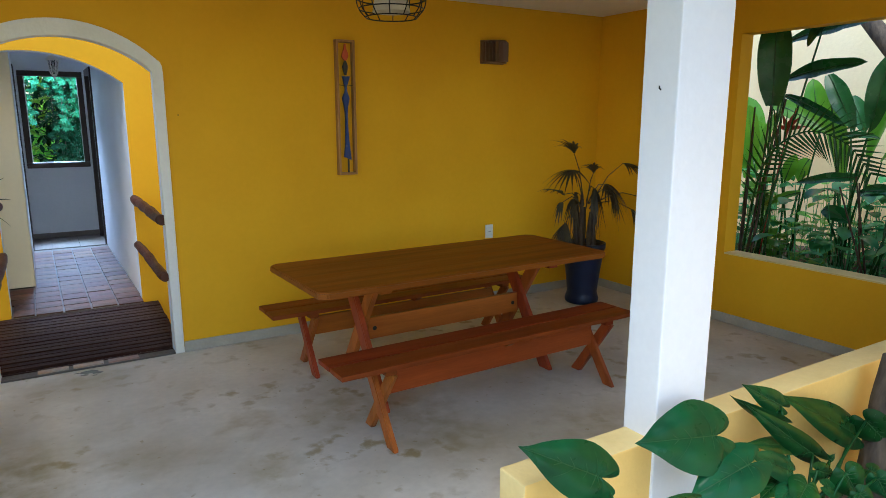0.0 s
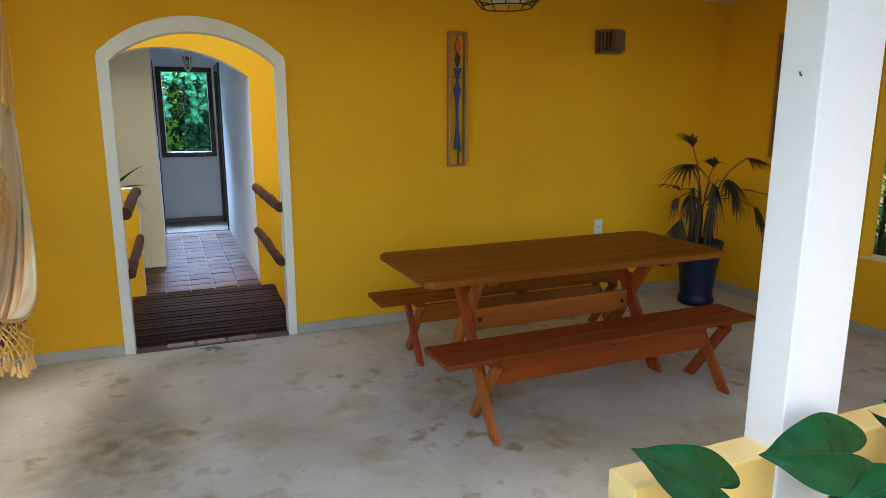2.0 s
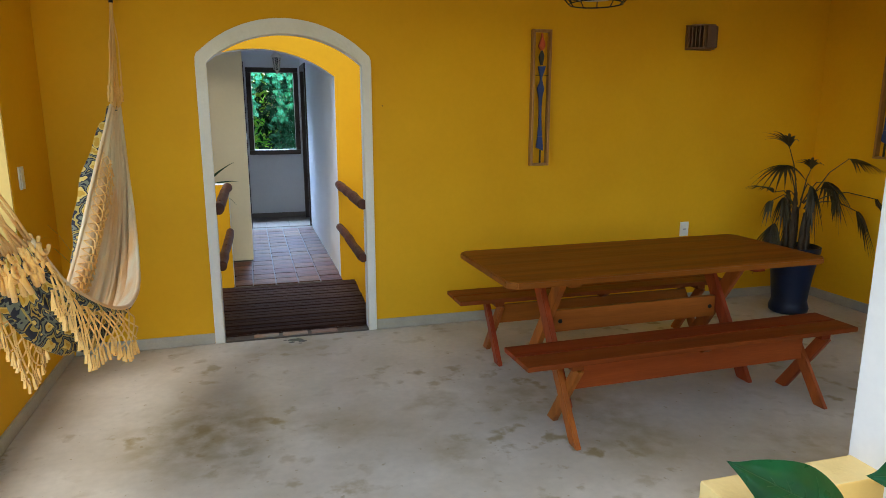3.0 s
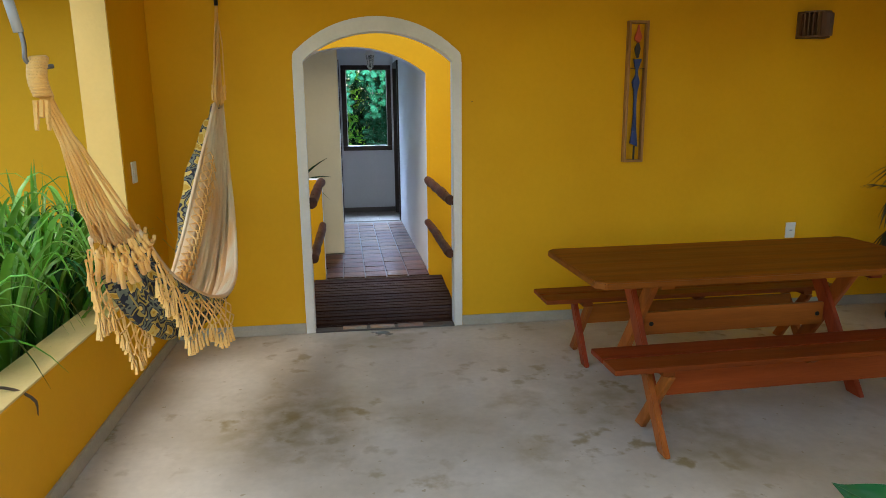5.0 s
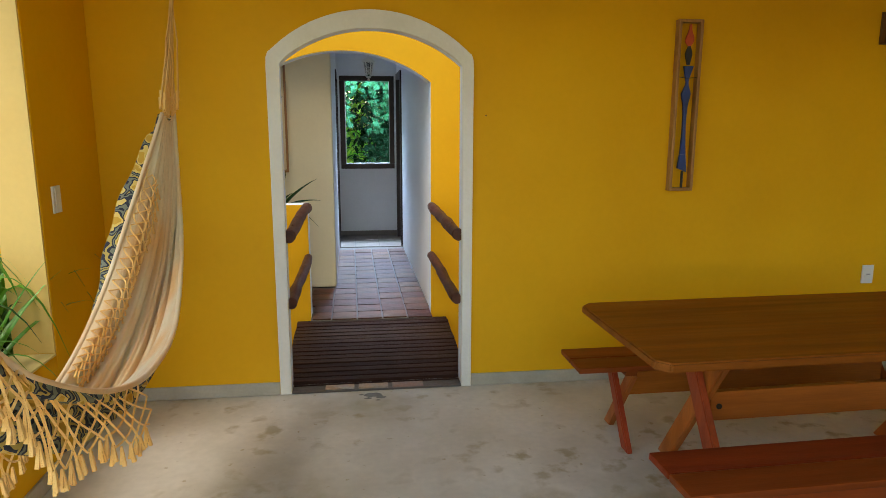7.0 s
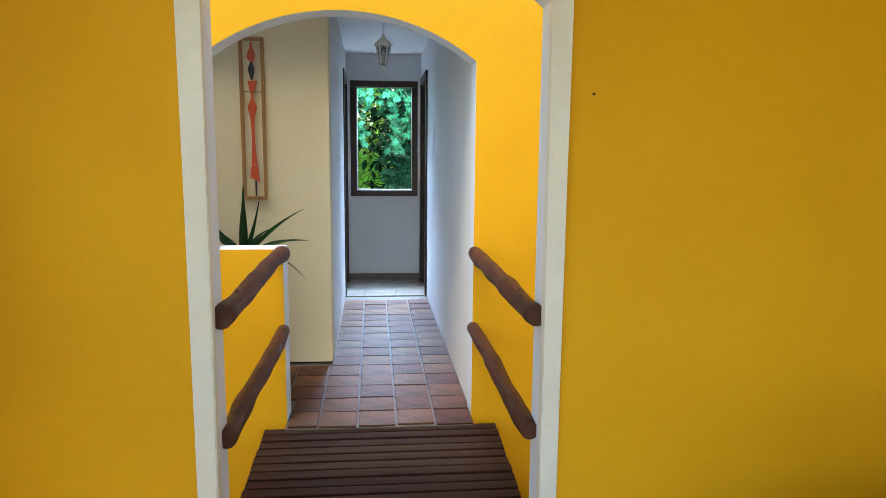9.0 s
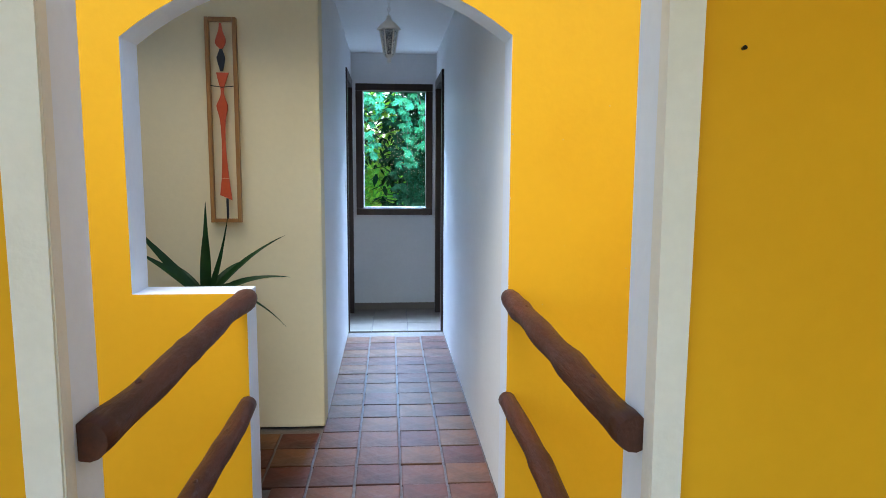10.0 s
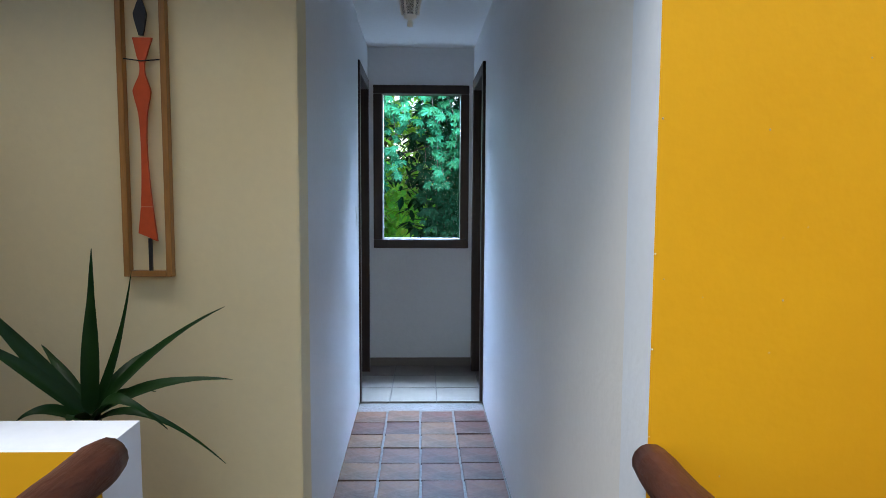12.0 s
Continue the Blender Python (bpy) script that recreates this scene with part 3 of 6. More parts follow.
setting("floor_hall", boxed(-2.05, 1.5, Y_SECOND + 0.151, HALL_END + 0.1, -0.355, Z_HALL - 0.010), GROUT, "dark grout bed under the corridor tiles")
setting("wall_house_side", boxed(1.5, 1.65, Y_SECOND + 0.151, HALL_END, -0.355, 2.66), WHITE, "plain inner wall")
setting("wall_house_west", boxed(-2.4, -2.21, 6.912, HALL_END, -0.355, 2.66), WHITE, "plain inner wall")

# ---- window at the end of the corridor ----
win = thing("window_1", "dark wooden window with clear panes looking on to vines", "window")
win["kind"] = "structure"
yw = HALL_END
fr = 0.061
for name, a in (("frame_top", (WX0, WX1, WZ1 - fr, WZ1)), ("frame_bottom", (WX0, WX1, WZ0, WZ0 + fr)), ("frame_left", (WX0, WX0 + fr, WZ0 + fr + 0.001, WZ1 - fr - 0.001)), ("frame_right", (WX1 - fr, WX1, WZ0 + fr + 0.001, WZ1 - fr - 0.001))):
    part(name, boxed(a[0], a[1], yw - 0.025, yw + 0.09, a[2], a[3], 0.005), DARK_WOOD, win)
pane = part("pane", boxed(WX0 + fr, WX1 - fr, yw + 0.045, yw + 0.049, WZ0 + fr, WZ1 - fr), GLASS, win)
pane.visible_shadow = False
# White strips drawn for the bright light caught along the frame.
part("glazing_bead", boxed(WX0 + fr, WX1 - fr, yw - 0.005, yw + 0.04, WZ0 + fr + 0.0005, WZ0 + fr + 0.010, 0.002), PLASTIC, win, "white strip along the glass for light caught on the frame")
part("glazing_bead", boxed(WX0 + fr + 0.0005, WX0 + fr + 0.010, yw - 0.005, yw + 0.04, WZ0 + fr + 0.011, WZ1 - fr - 0.004, 0.002), PLASTIC, win, "white strip along the glass for light caught on the frame")

# ---- corridor doors ----
def hall_door(name, x_face, side):
    d = thing(name, "dark brown wooden door in a deep dark frame", "door")
    d["kind"] = "structure"
    xo = x_face + side * 0.15
    xi = x_face - side * 0.018
    lo, hi = min(xi, xo), max(xi, xo)
    part("frame_post", boxed(lo, hi, DOOR_0 + 0.001, DOOR_0 + 0.055, Z_HALL, 2.15, 0.004), DARK_WOOD, d)
    part("frame_post", boxed(lo, hi, DOOR_1 - 0.055, DOOR_1 - 0.001, Z_HALL, 2.15, 0.004), DARK_WOOD, d)
    part("frame_head", boxed(lo, hi, DOOR_0 + 0.001, DOOR_1 - 0.001, 2.093, 2.163, 0.004), DARK_WOOD, d)
    xl = x_face + side * 0.10
    leaf = part("door_leaf", boxed(min(xl, xl + side * 0.035), max(xl, xl + side * 0.035), DOOR_0 + 0.057, DOOR_1 - 0.057, Z_HALL + 0.006, 2.091, 0.004), DARK_WOOD, d)
    for z0, z1 in ((0.3, 1.0), (1.12, 1.95)):
        part("panel", boxed(min(xl, xl - side * 0.012), max(xl, xl - side * 0.012), DOOR_0 + 0.15, DOOR_1 - 0.15, z0, z1, 0.005), DARK_WOOD, leaf)
    bm = bmesh.new()
    tube(bm, [(xl, 8.95, 1.13), (xl - side * 0.045, 8.95, 1.13), (xl - side * 0.05, 9.05, 1.13)], 0.009)
    part("handle", bm, GREY_METAL, leaf, "grey metal lever handle")


hall_door("door_1", HALL_L, -1)
hall_door("door_2", HALL_R, 1)

# the corridor runs slightly askew to the arch wall
SKEW = -0.0115
askew = [bpy.data.objects[n] for n in ("wall_hall_west", "wall_hall_east", "wall_hall_west_end", "wall_hall_east_end", "door_1", "door_2")]
for ob in askew:
    askew.extend(ob.children)
    if ob.type == "MESH":
        for v in ob.data.vertices:
            v.co.x += SKEW * (v.co.y - (6.91 if ob.name == "wall_hall_west" else 6.3))

# ---- small electrical things ----


def wall_plate(name, label, cat, centre, size, axis, holes):
    """A bevelled plate on a wall: axis 'y' faces the camera, 'x' faces into the room."""
    t = thing(name, label, cat, Matrix.Translation(centre) @ (pose(0, 0, 0) if axis == "y" else pose(0, 0, 0, 0, 0, 90 * axis_sign[axis])))
    w, h = size
    part("plate", boxed(-w / 2, w / 2, -0.009, -0.0005, -h / 2, h / 2, 0.003), PLASTIC, t)
    for z in holes:
        part("rocker", boxed(-w * 0.28, w * 0.28, -0.013, -0.0095, z - h * 0.13, z + h * 0.13, 0.0015), PLASTIC, t)
    return t


axis_sign = {"x": 1, "-x": -1}
outlet = wall_plate("wall_outlet", "white plastic wall outlet above the table", "outlet", (3.331, Y_BACK, 0.622), (0.078, 0.118), "y", (0.0,))
part("socket_hole", boxed(-0.012, 0.012, -0.0145, -0.0135, -0.005, 0.005), GREY_PLASTIC, outlet)
wall_plate("light_switch", "white triple light switch on the yellow pier", "switch", (X_LEFT, 4.265, 1.215), (0.078, 0.122), "x", (-0.036, 0.0, 0.036))
wall_plate("light_switch", "white light switch beside the dark door", "switch", (HALL_L + SKEW * 2.35, 8.71, 1.255), (0.075, 0.115), "x", (0.0,))

nail = thing("wall_nail", "small rusty nail in the yellow wall", "nail")
bm = bmesh.new()
tube(bm, [(0.858, Y_BACK + 0.002, 1.600), (0.858, Y_BACK - 0.008, 1.601)], [0.003, 0.004], 8)
part("shaft", bm, BLACK_METAL, nail)
cleat = thing("column_hook", "small dark hook on the white column", "hook")
bm = bmesh.new()
tube(bm, [(1.692, 1.602, 1.662), (1.684, 1.602, 1.662), (1.682, 1.602, 1.671)], 0.0018, 6)
tube(bm, [(1.686, 1.598, 1.658), (1.686, 1.607, 1.665)], 0.0016, 6)
part("hook_wire", bm, BLACK_METAL, cleat)

# ---- wooden sconce ----
sc = thing("wall_sconce", "brown slatted wooden wall sconce, unlit", "wall lamp", pose(3.335, Y_BACK, 2.113))
part("back_board", boxed(-0.115, 0.115, -0.014, -0.0005, -0.092, 0.092, 0.003), SLAT_WOOD, sc)
for z in (-0.088, 0.078):
    bm = bmesh.new()
    plate(bm, [(-0.112, -0.015), (0.112, -0.015), (0.100, -0.075), (0.06, -0.115), (0.0, -0.128), (-0.06, -0.115), (-0.100, -0.075)], z, z + 0.012)
    for v in bm.verts:
        v.co = Vector((v.co.x, v.co.z, v.co.y))
    part("rim", bm, SLAT_WOOD, sc)
slat = None
for i in range(11):
    a = math.pi * (i + 0.5) / 11
    m = pose(0.112 * math.cos(a), -0.018 - 0.112 * math.sin(a), 0, 0, 0, math.degrees(a) - 90)
    if slat is None:
        slat = part("slat", boxed(-0.0168, 0.0168, -0.004, 0.004, -0.076, 0.077, 0.0015), SLAT_WOOD, sc)
        slat.matrix_basis = m
    else:
        o = new("slat", slat.data)
        o.parent, o.matrix_basis = sc, m

# ---- pendant lamp with a wire cage ----
pen = thing("pendant_lamp", "black wire cage pendant lamp with a cream inner shade, unlit", "pendant lamp", pose(1.722, 3.445, 2.09))
prof = [(0.085, 0.0), (0.135, 0.008), (0.170, 0.05), (0.182, 0.10), (0.170, 0.17), (0.125, 0.25), (0.05, 0.31)]
for r, z in prof[1:]:
    bm = bmesh.new()
    tube(bm, [(r * math.cos(2 * math.pi * k / 36), r * math.sin(2 * math.pi * k / 36), z) for k in range(37)], 0.0035, 6, False)
    part("cage_ring", bm, BLACK_METAL, pen)
for k in range(12):
    a = 2 * math.pi * k / 12
    bm = bmesh.new()
    tube(bm, [(r * math.cos(a), r * math.sin(a), z) for r, z in [tuple(q) for q in spline([(r, z, 0) for r, z in prof[1:]], 14) for q in [q[:2]]]], 0.003, 6)
    part("cage_wire", bm, BLACK_METAL, pen)
bm = bmesh.new()
lathe(bm, [(0.100, 0.035), (0.098, 0.04), (0.070, 0.21), (0.06, 0.212), (0.058, 0.208), (0.09, 0.045), (0.097, 0.034), (0.100, 0.035)], sides=32)
part("shade", bm, FABRIC, pen, "cream fabric inner shade", True)
bm = bmesh.new()
lathe(bm, [(0.0, 0.06), (0.02, 0.065), (0.032, 0.10), (0.025, 0.14), (0.015, 0.17), (0.0, 0.17)], sides=16)
part("bulb", bm, PLASTIC, pen, "white glass bulb", True)
bm = bmesh.new()
tube(bm, [(0, 0, 0.17), (0, 0, CEIL - 2.09 - 0.02)], 0.005)
part("cord", bm, BLACK_METAL, pen)
bm = bmesh.new()
lathe(bm, [(0.0, CEIL - 2.09 - 0.03), (0.05, CEIL - 2.09 - 0.028), (0.05, CEIL - 2.09 - 0.0005), (0.0, CEIL - 2.09 - 0.0005)], sides=20)
part("canopy", bm, BLACK_METAL, pen)

# ---- corridor lantern ----
lan = thing("hanging_lantern", "white metal lantern with clear panes hanging on a chain", "lantern", pose(0.246, 7.11, 1.925) @ Matrix.Scale(0.87, 4))
hexa = lambda r, z, k: (r * math.cos(math.pi * k / 3), r * math.sin(math.pi * k / 3), z)
bm = bmesh.new()
lathe(bm, [(0.0, 0.0), (0.010, 0.004), (0.012, 0.018), (0.006, 0.026), (0.022, 0.034), (0.026, 0.046), (0.0, 0.047)], sides=6)
part("finial", bm, PLASTIC, lan)
for k in range(6):
    bm = bmesh.new()
    tube(bm, [hexa(0.030, 0.046, k), hexa(0.052, 0.185, k)], 0.0042, 6)
    part("rib", bm, PLASTIC, lan)
    bm = bmesh.new()
    q = [bm.verts.new(p) for p in (hexa(0.029, 0.048, k), hexa(0.029, 0.048, k + 1), hexa(0.051, 0.183, k + 1), hexa(0.051, 0.183, k))]
    bm.faces.new(q)
    bmesh.ops.solidify(bm, geom=bm.faces[:], thickness=0.002)
    part("pane", bm, GLASS, lan).visible_shadow = False
bm = bmesh.new()
lathe(bm, [(0.0, 0.186), (0.068, 0.184), (0.066, 0.194), (0.040, 0.222), (0.016, 0.240), (0.012, 0.256), (0.016, 0.262), (0.0, 0.268)], sides=6)
part("roof", bm, PLASTIC, lan)
bm = bmesh.new()
lathe(bm, [(0.0, 0.06), (0.014, 0.062), (0.015, 0.12), (0.006, 0.15), (0.0, 0.151)], sides=12)
part("lamp_holder", bm, PLASTIC, lan)
z = 0.262
k = 0
LAN_TOP = (HALL_CEIL - 1.925) / 0.87
while z < LAN_TOP - 0.03:
    bm = bmesh.new()
    c, s = (1, 0) if k % 2 else (0, 1)
    tube(bm, [(0.008 * math.cos(a) * c, 0.008 * math.cos(a) * s, z + 0.014 + 0.014 * math.sin(a)) for a in [2 * math.pi * i / 10 for i in range(11)]], 0.0018, 5, False)
    part("chain_link", bm, PLASTIC, lan)
    z += 0.022
    k += 1
bm = bmesh.new()
lathe(bm, [(0.0, LAN_TOP - 0.04), (0.03, LAN_TOP - 0.035), (0.034, LAN_TOP - 0.001), (0.0, LAN_TOP - 0.001)], sides=16)
part("ceiling_cup", bm, PLASTIC, lan)

# ---- carved figure reliefs in open frames ----
def strip(bm, halves, y0, y1):
    """A flat carved strip from (half width left, half width right, z) rows."""
    plate(bm, [(-a, z) for a, _, z in halves] + [(b, z) for _, b, z in halves[::-1]], y0, y1)


def figure_art(m, label, main, head, bottom):
    """An abstract turned figure in a tall narrow frame; 0.146 m wide, 0.965 m high."""
    t = thing("wall_art", label, "wall art", m, "carved wall figures")
    w, h, b = 0.073, 0.4825, 0.018
    for name, a in (("frame_side", (-w, -w + b, -h, h)), ("frame_side", (w - b, w, -h, h)), ("frame_top", (-w + b, w - b, h - b, h)), ("frame_bottom", (-w + b, w - b, -h, -h + b))):
        part(name, boxed(a[0], a[1], -0.048, -0.002, a[2], a[3], 0.003), FRAME_WOOD, t)

    def carve(name, rows, mat):
        bm = bmesh.new()
        fine = spline([(a, c, z) for a, c, z in rows], 4 * (len(rows) - 1))
        strip(bm, [(max(0.002, p[0]), max(0.002, p[1]), p[2]) for p in fine], -0.042, -0.026)
        part(name, bm, mat, t)

    carve("head", [(0.004, 0.004, 0.455), (0.006, 0.006, 0.44), (0.009, 0.009, 0.42), (0.022, 0.022, 0.385), (0.024, 0.020, 0.36), (0.006, 0.006, 0.338)], head)
    carve("neck", [(0.005, 0.005, 0.337), (0.016, 0.014, 0.31), (0.020, 0.017, 0.29), (0.006, 0.006, 0.235)], BLACK_PAINT)
    carve("torso", [(0.026, 0.032, 0.228), (0.024, 0.030, 0.222), (0.014, 0.014, 0.175), (0.007, 0.007, 0.15), (0.009, 0.009, 0.12), (0.027, 0.022, 0.08), (0.027, 0.022, 0.06), (0.014, 0.010, 0.0),
                    (0.010, 0.007, -0.10), (0.012, 0.012, -0.20), (0.016, 0.018, -0.27)], main)
    bm = bmesh.new()
    plate(bm, [(-0.016, -0.271), (0.018, -0.271), (0.030, -0.375), (0.004, -0.362), (-0.026, -0.350)], -0.042, -0.026)
    part("skirt", bm, main, t)
    part("leg", boxed(0.002, 0.012, -0.040, -0.028, -0.4645, -0.366), bottom, t)
    bm = bmesh.new()
    tube(bm, [(-0.056, -0.035, 0.168), (0.0, -0.044, 0.160), (0.056, -0.035, 0.166)], 0.002, 6)
    part("arm_wire", bm, BLACK_METAL, t)
    return t


figure_art(pose(2.019, Y_BACK, 1.652), "carved blue figure in a narrow wooden frame on the yellow wall", BLUE_PAINT, RED_PAINT, BLACK_PAINT)
figure_art(pose(-0.521, 6.91, 1.614) @ Matrix.Diagonal((0.97, 0.62, 0.973, 1)), "carved red figure in a narrow wooden frame on the ivory wall", RED_PAINT, RED_PAINT, BLACK_PAINT)
figure_art(pose(X_RIGHT, 4.14, 1.69, 0, 0, -90), "carved dark blue figure in a narrow wooden frame", BLUE_PAINT, BLUE_PAINT, BLACK_PAINT)

# ---- dining table and benches ----


def plank(bm, a, b, w, t, bevel=0.004):
    """A straight board from a to b in the y-z plane, w wide across and t thick along x."""
    a, b = Vector(a), Vector(b)
    d = b - a
    ang = math.atan2(d.z, d.y)
    box(bm, -t / 2, t / 2, 0, d.length, -w / 2, w / 2, bevel, Matrix.Translation(a) @ Matrix.Rotation(ang, 4, "X"))


def x_leg(t, x, y_half, top_half, top_z, w, thick, names="leg"):
    """Two crossing boards, standing level on the floor."""
    for s in (-1, 1):
        bm = bmesh.new()
        a, b = Vector((0, s * y_half, 0)), Vector((0, -s * top_half, top_z))
        d = (b - a).normalized()
        n = Vector((0, -d.z, d.y)) * (w / 2)
        cut = lambda p, z: p + d * ((z - p.z) / d.z)
        pts = [cut(a + n, 0.001), cut(a - n, 0.001), cut(b - n, top_z), cut(b + n, top_z)]
        x0 = x + (0 if s > 0 else -thick) + (0.0004 if s > 0 else -0.0004)
        f = [bm.verts.new((x0, p.y, p.z)) for p in pts]
        g = [bm.verts.new((x0 + thick, p.y, p.z)) for p in pts]
        bm.faces.new(f)
        bm.faces.new(g[::-1])
        for i in range(4):
            j = (i + 1) % 4
            bm.faces.new((f[i], g[i], g[j], f[j]))
        bmesh.ops.bevel(bm, geom=bm.edges[:], offset=0.005, segments=2, affect="EDGES")
        part(names, bm, VARNISHED_UP, t)


def dining_table(m):
    t = thing("dining_table", "varnished red-brown wooden picnic table with crossed legs", "table", m)
    L, W, H = 1.985, 0.81, 0.737
    bm = bmesh.new()
    c = 0.045
    out = [(-L / 2 + c, -W / 2), (L / 2 - c, -W / 2), (L / 2, -W / 2 + c), (L / 2, W / 2 - c), (L / 2 - c, W / 2), (-L / 2 + c, W / 2), (-L / 2, W / 2 - c), (-L / 2, -W / 2 + c)]
    lo = [bm.verts.new((x, y, H - 0.036)) for x, y in out]
    hi = [bm.verts.new((x, y, H)) for x, y in out]
    bm.faces.new(lo[::-1])
    bm.faces.new(hi)
    for i in range(8):
        bm.faces.new((lo[i], lo[(i + 1) % 8], hi[(i + 1) % 8], hi[i]))
    bmesh.ops.bevel(bm, geom=[e for e in bm.edges], offset=0.007, segments=2, affect="EDGES")
    part("tabletop", bm, VARNISHED, t)
    for x in (-0.585, 0.585):
        x_leg(t, x, 0.30, 0.135, H - 0.075, 0.085, 0.034)
        part("cleat", boxed(x - 0.035, x + 0.035, -0.32, 0.32, H - 0.074, H - 0.037, 0.004), VARNISHED, t)
    part("stretcher", boxed(-0.55, 0.55, -0.016, 0.016, 0.315, 0.445, 0.005), VARNISHED_ALONG, t)
    for x in (-0.51, 0.51):
        bm = bmesh.new()
        tube(bm, [(x, -0.020, 0.38), (x, -0.0165, 0.38)], 0.013, 12)
        part("bolt", bm, BLACK_METAL, t)
    return t


def bench(m, label):
    t = thing("bench", label, "bench", m, "benches at the table")
    L, W, H = 1.93, 0.285, 0.425
    for s in (-1, 1):
        y0, y1 = (-W / 2, -0.004) if s < 0 else (0.004, W / 2)
        part("seat_board", boxed(-L / 2, L / 2, y0, y1, H - 0.026, H, 0.005), VARNISHED, t)
    for x in (-0.70, 0.77):
        x_leg(t, x, 0.155, 0.10, H - 0.056, 0.062, 0.03)
        part("cleat", boxed(x - 0.03, x + 0.03, -0.125, 0.125, H - 0.055, H - 0.027, 0.004), VARNISHED, t)
    part("stretcher", boxed(-0.665, 0.735, -0.012, 0.012, 0.225, 0.345, 0.004), VARNISHED_ALONG, t)
    bm = bmesh.new()
    plate(bm, [(-0.115, 0.0), (0.115, 0.0), (0.06, -0.042), (-0.06, -0.042)], -0.02, 0.02)
    bmesh.ops.transform(bm, matrix=pose(0.06, 0, H - 0.0275, 0, 0, 90), verts=bm.verts)
    part("middle_cleat", bm, VARNISHED, t)
    return t


dining_table(pose(2.145, 3.575, 0, 0, 0, 1.2))
bench(pose(2.098, 3.005, 0, 0, 0, 1.4), "varnished red-brown wooden bench in front of the table")
bench(pose(2.115, 4.075, 0, 0, 0, 0.6), "varnished red-brown wooden bench against the wall side of the table")

# ---- potted dry palm in the corner ----
pot = thing("plant_pot", "tall dark navy glazed plant pot on the floor", "plant pot", pose(4.02, 4.36, 0))
bm = bmesh.new()
lathe(bm, [(0.0, 0.002), (0.128, 0.002), (0.142, 0.015), (0.146, 0.04), (0.135, 0.075), (0.128, 0.10), (0.150, 0.30), (0.175, 0.47), (0.186, 0.485), (0.188, 0.53), (0.176, 0.534), (0.170, 0.50), (0.0, 0.498)], sides=40)
part("body", bm, NAVY_POT, pot, "", True)
bm = bmesh.new()
lathe(bm, [(0.168, 0.4985), (0.10, 0.507), (0.0, 0.512)], sides=24)
part("soil", bm, SOIL, pot)
palm = thing("potted_palm", "withered fan palm with drooping dark leaves in the pot", "plant", pose(4.02, 4.36, 0.505))
rnd = random.Random(4)
for i in range(7):
    a = 2 * math.pi * i / 7
    x, y = 0.07 * math.cos(a), 0.07 * math.sin(a)
    h = 0.28 + 0.22 * rnd.random()
    bm = bmesh.new()
    tube(bm, [(x, y, 0), (x * 1.1, y * 1.1, h * 0.5), (x * 1.3 + 0.01 * rnd.random(), y * 1.3, h)], [0.018, 0.02, 0.012], 7)
    for k in range(9):
        zz = h * (0.3 + 0.7 * rnd.random())
        b = rnd.random() * 6.28
        p = Vector((x * 1.15, y * 1.15, zz))
        blade(bm, p, p + Vector((0.04 * math.cos(b), 0.04 * math.sin(b), -0.14 - 0.12 * rnd.random())), 0.009, n=3)
    part("stem", bm, PALM_STEM, palm)


def fan(palm, start, hub, direction, spread, count, length, droop):
    """One fan leaf: a thin stalk and narrow fingers hanging from its hub."""
    bm = bmesh.new()
    s, h, d = Vector(start), Vector(hub), Vector(direction).normalized()
    mid = s.lerp(h, 0.55) + Vector((0, 0, 0.07))
    tube(bm, [s, s.lerp(mid, 0.5) + Vector((0, 0, 0.015)), mid, h], [0.006, 0.005, 0.004, 0.003], 5)
    side = d.cross(Vector((0, 0, 1)))
    side = side.normalized() if side.length > 0.05 else Vector((1, 0, 0))
    for i in range(count):
        f = i / (count - 1) * 2 - 1
        a = f * spread
        v = (d * math.cos(a) + side * math.sin(a)).normalized()
        ln = length * (0.75 + 0.35 * rnd.random()) * (1 - 0.18 * abs(f))
        blade(bm, h, h + v * ln + Vector((0, 0, -droop * ln)), 0.0125, droop=0.03, n=5, fold=0.4)
    part("leaf", bm, PALM_LEAF, palm)


for hub, d, sp, cnt, ln, dr in (((-0.24, -0.10, 0.80), (-0.8, -0.2, 0.5), 0.9, 9, 0.26, 0.05), ((-0.22, -0.06, 0.66), (-0.7, -0.3, -0.25), 1.1, 11, 0.28, 0.35),
                                ((-0.42, -0.18, 0.48), (-1, -0.1, 0.25), 0.5, 9, 0.26, 0.1), ((-0.44, -0.2, 0.42), (-0.5, -0.1, -0.8), 0.4, 5, 0.16, 0.3),
                                ((-0.36, -0.16, 0.24), (-0.5, -0.2, -0.8), 0.6, 9, 0.30, 0.4), ((0.14, -0.1, 0.53), (0.5, -0.1, -0.6), 1.0, 11, 0.30, 0.35),
                                ((0.30, -0.12, 0.70), (1, -0.1, -0.25), 0.6, 10, 0.34, 0.25), ((0.20, -0.12, 0.46), (0.2, -0.1, -1), 0.6, 8, 0.26, 0.3),
                                ((0.40, -0.16, 0.30), (0.4, -0.2, -0.9), 0.6, 8, 0.30, 0.3), ((0.50, -0.22, 0.40), (0.4, -0.2, -0.9), 0.5, 10, 0.36, 0.3),
                                ((0.0, -0.1, 0.50), (0.05, -0.2, -1), 0.5, 9, 0.34, 0.2), ((-0.10, 0.05, 0.40), (-0.1, 0.0, -1), 0.5, 8, 0.30, 0.2), ((0.10, 0.02, 0.62), (0.3, 0.4, 0.4), 0.8, 8, 0.22, 0.3)):
    fan(palm, (hub[0] * 0.12, hub[1] * 0.12, 0.30 + 0.1 * rnd.random()), hub, d, sp, cnt, ln, dr)

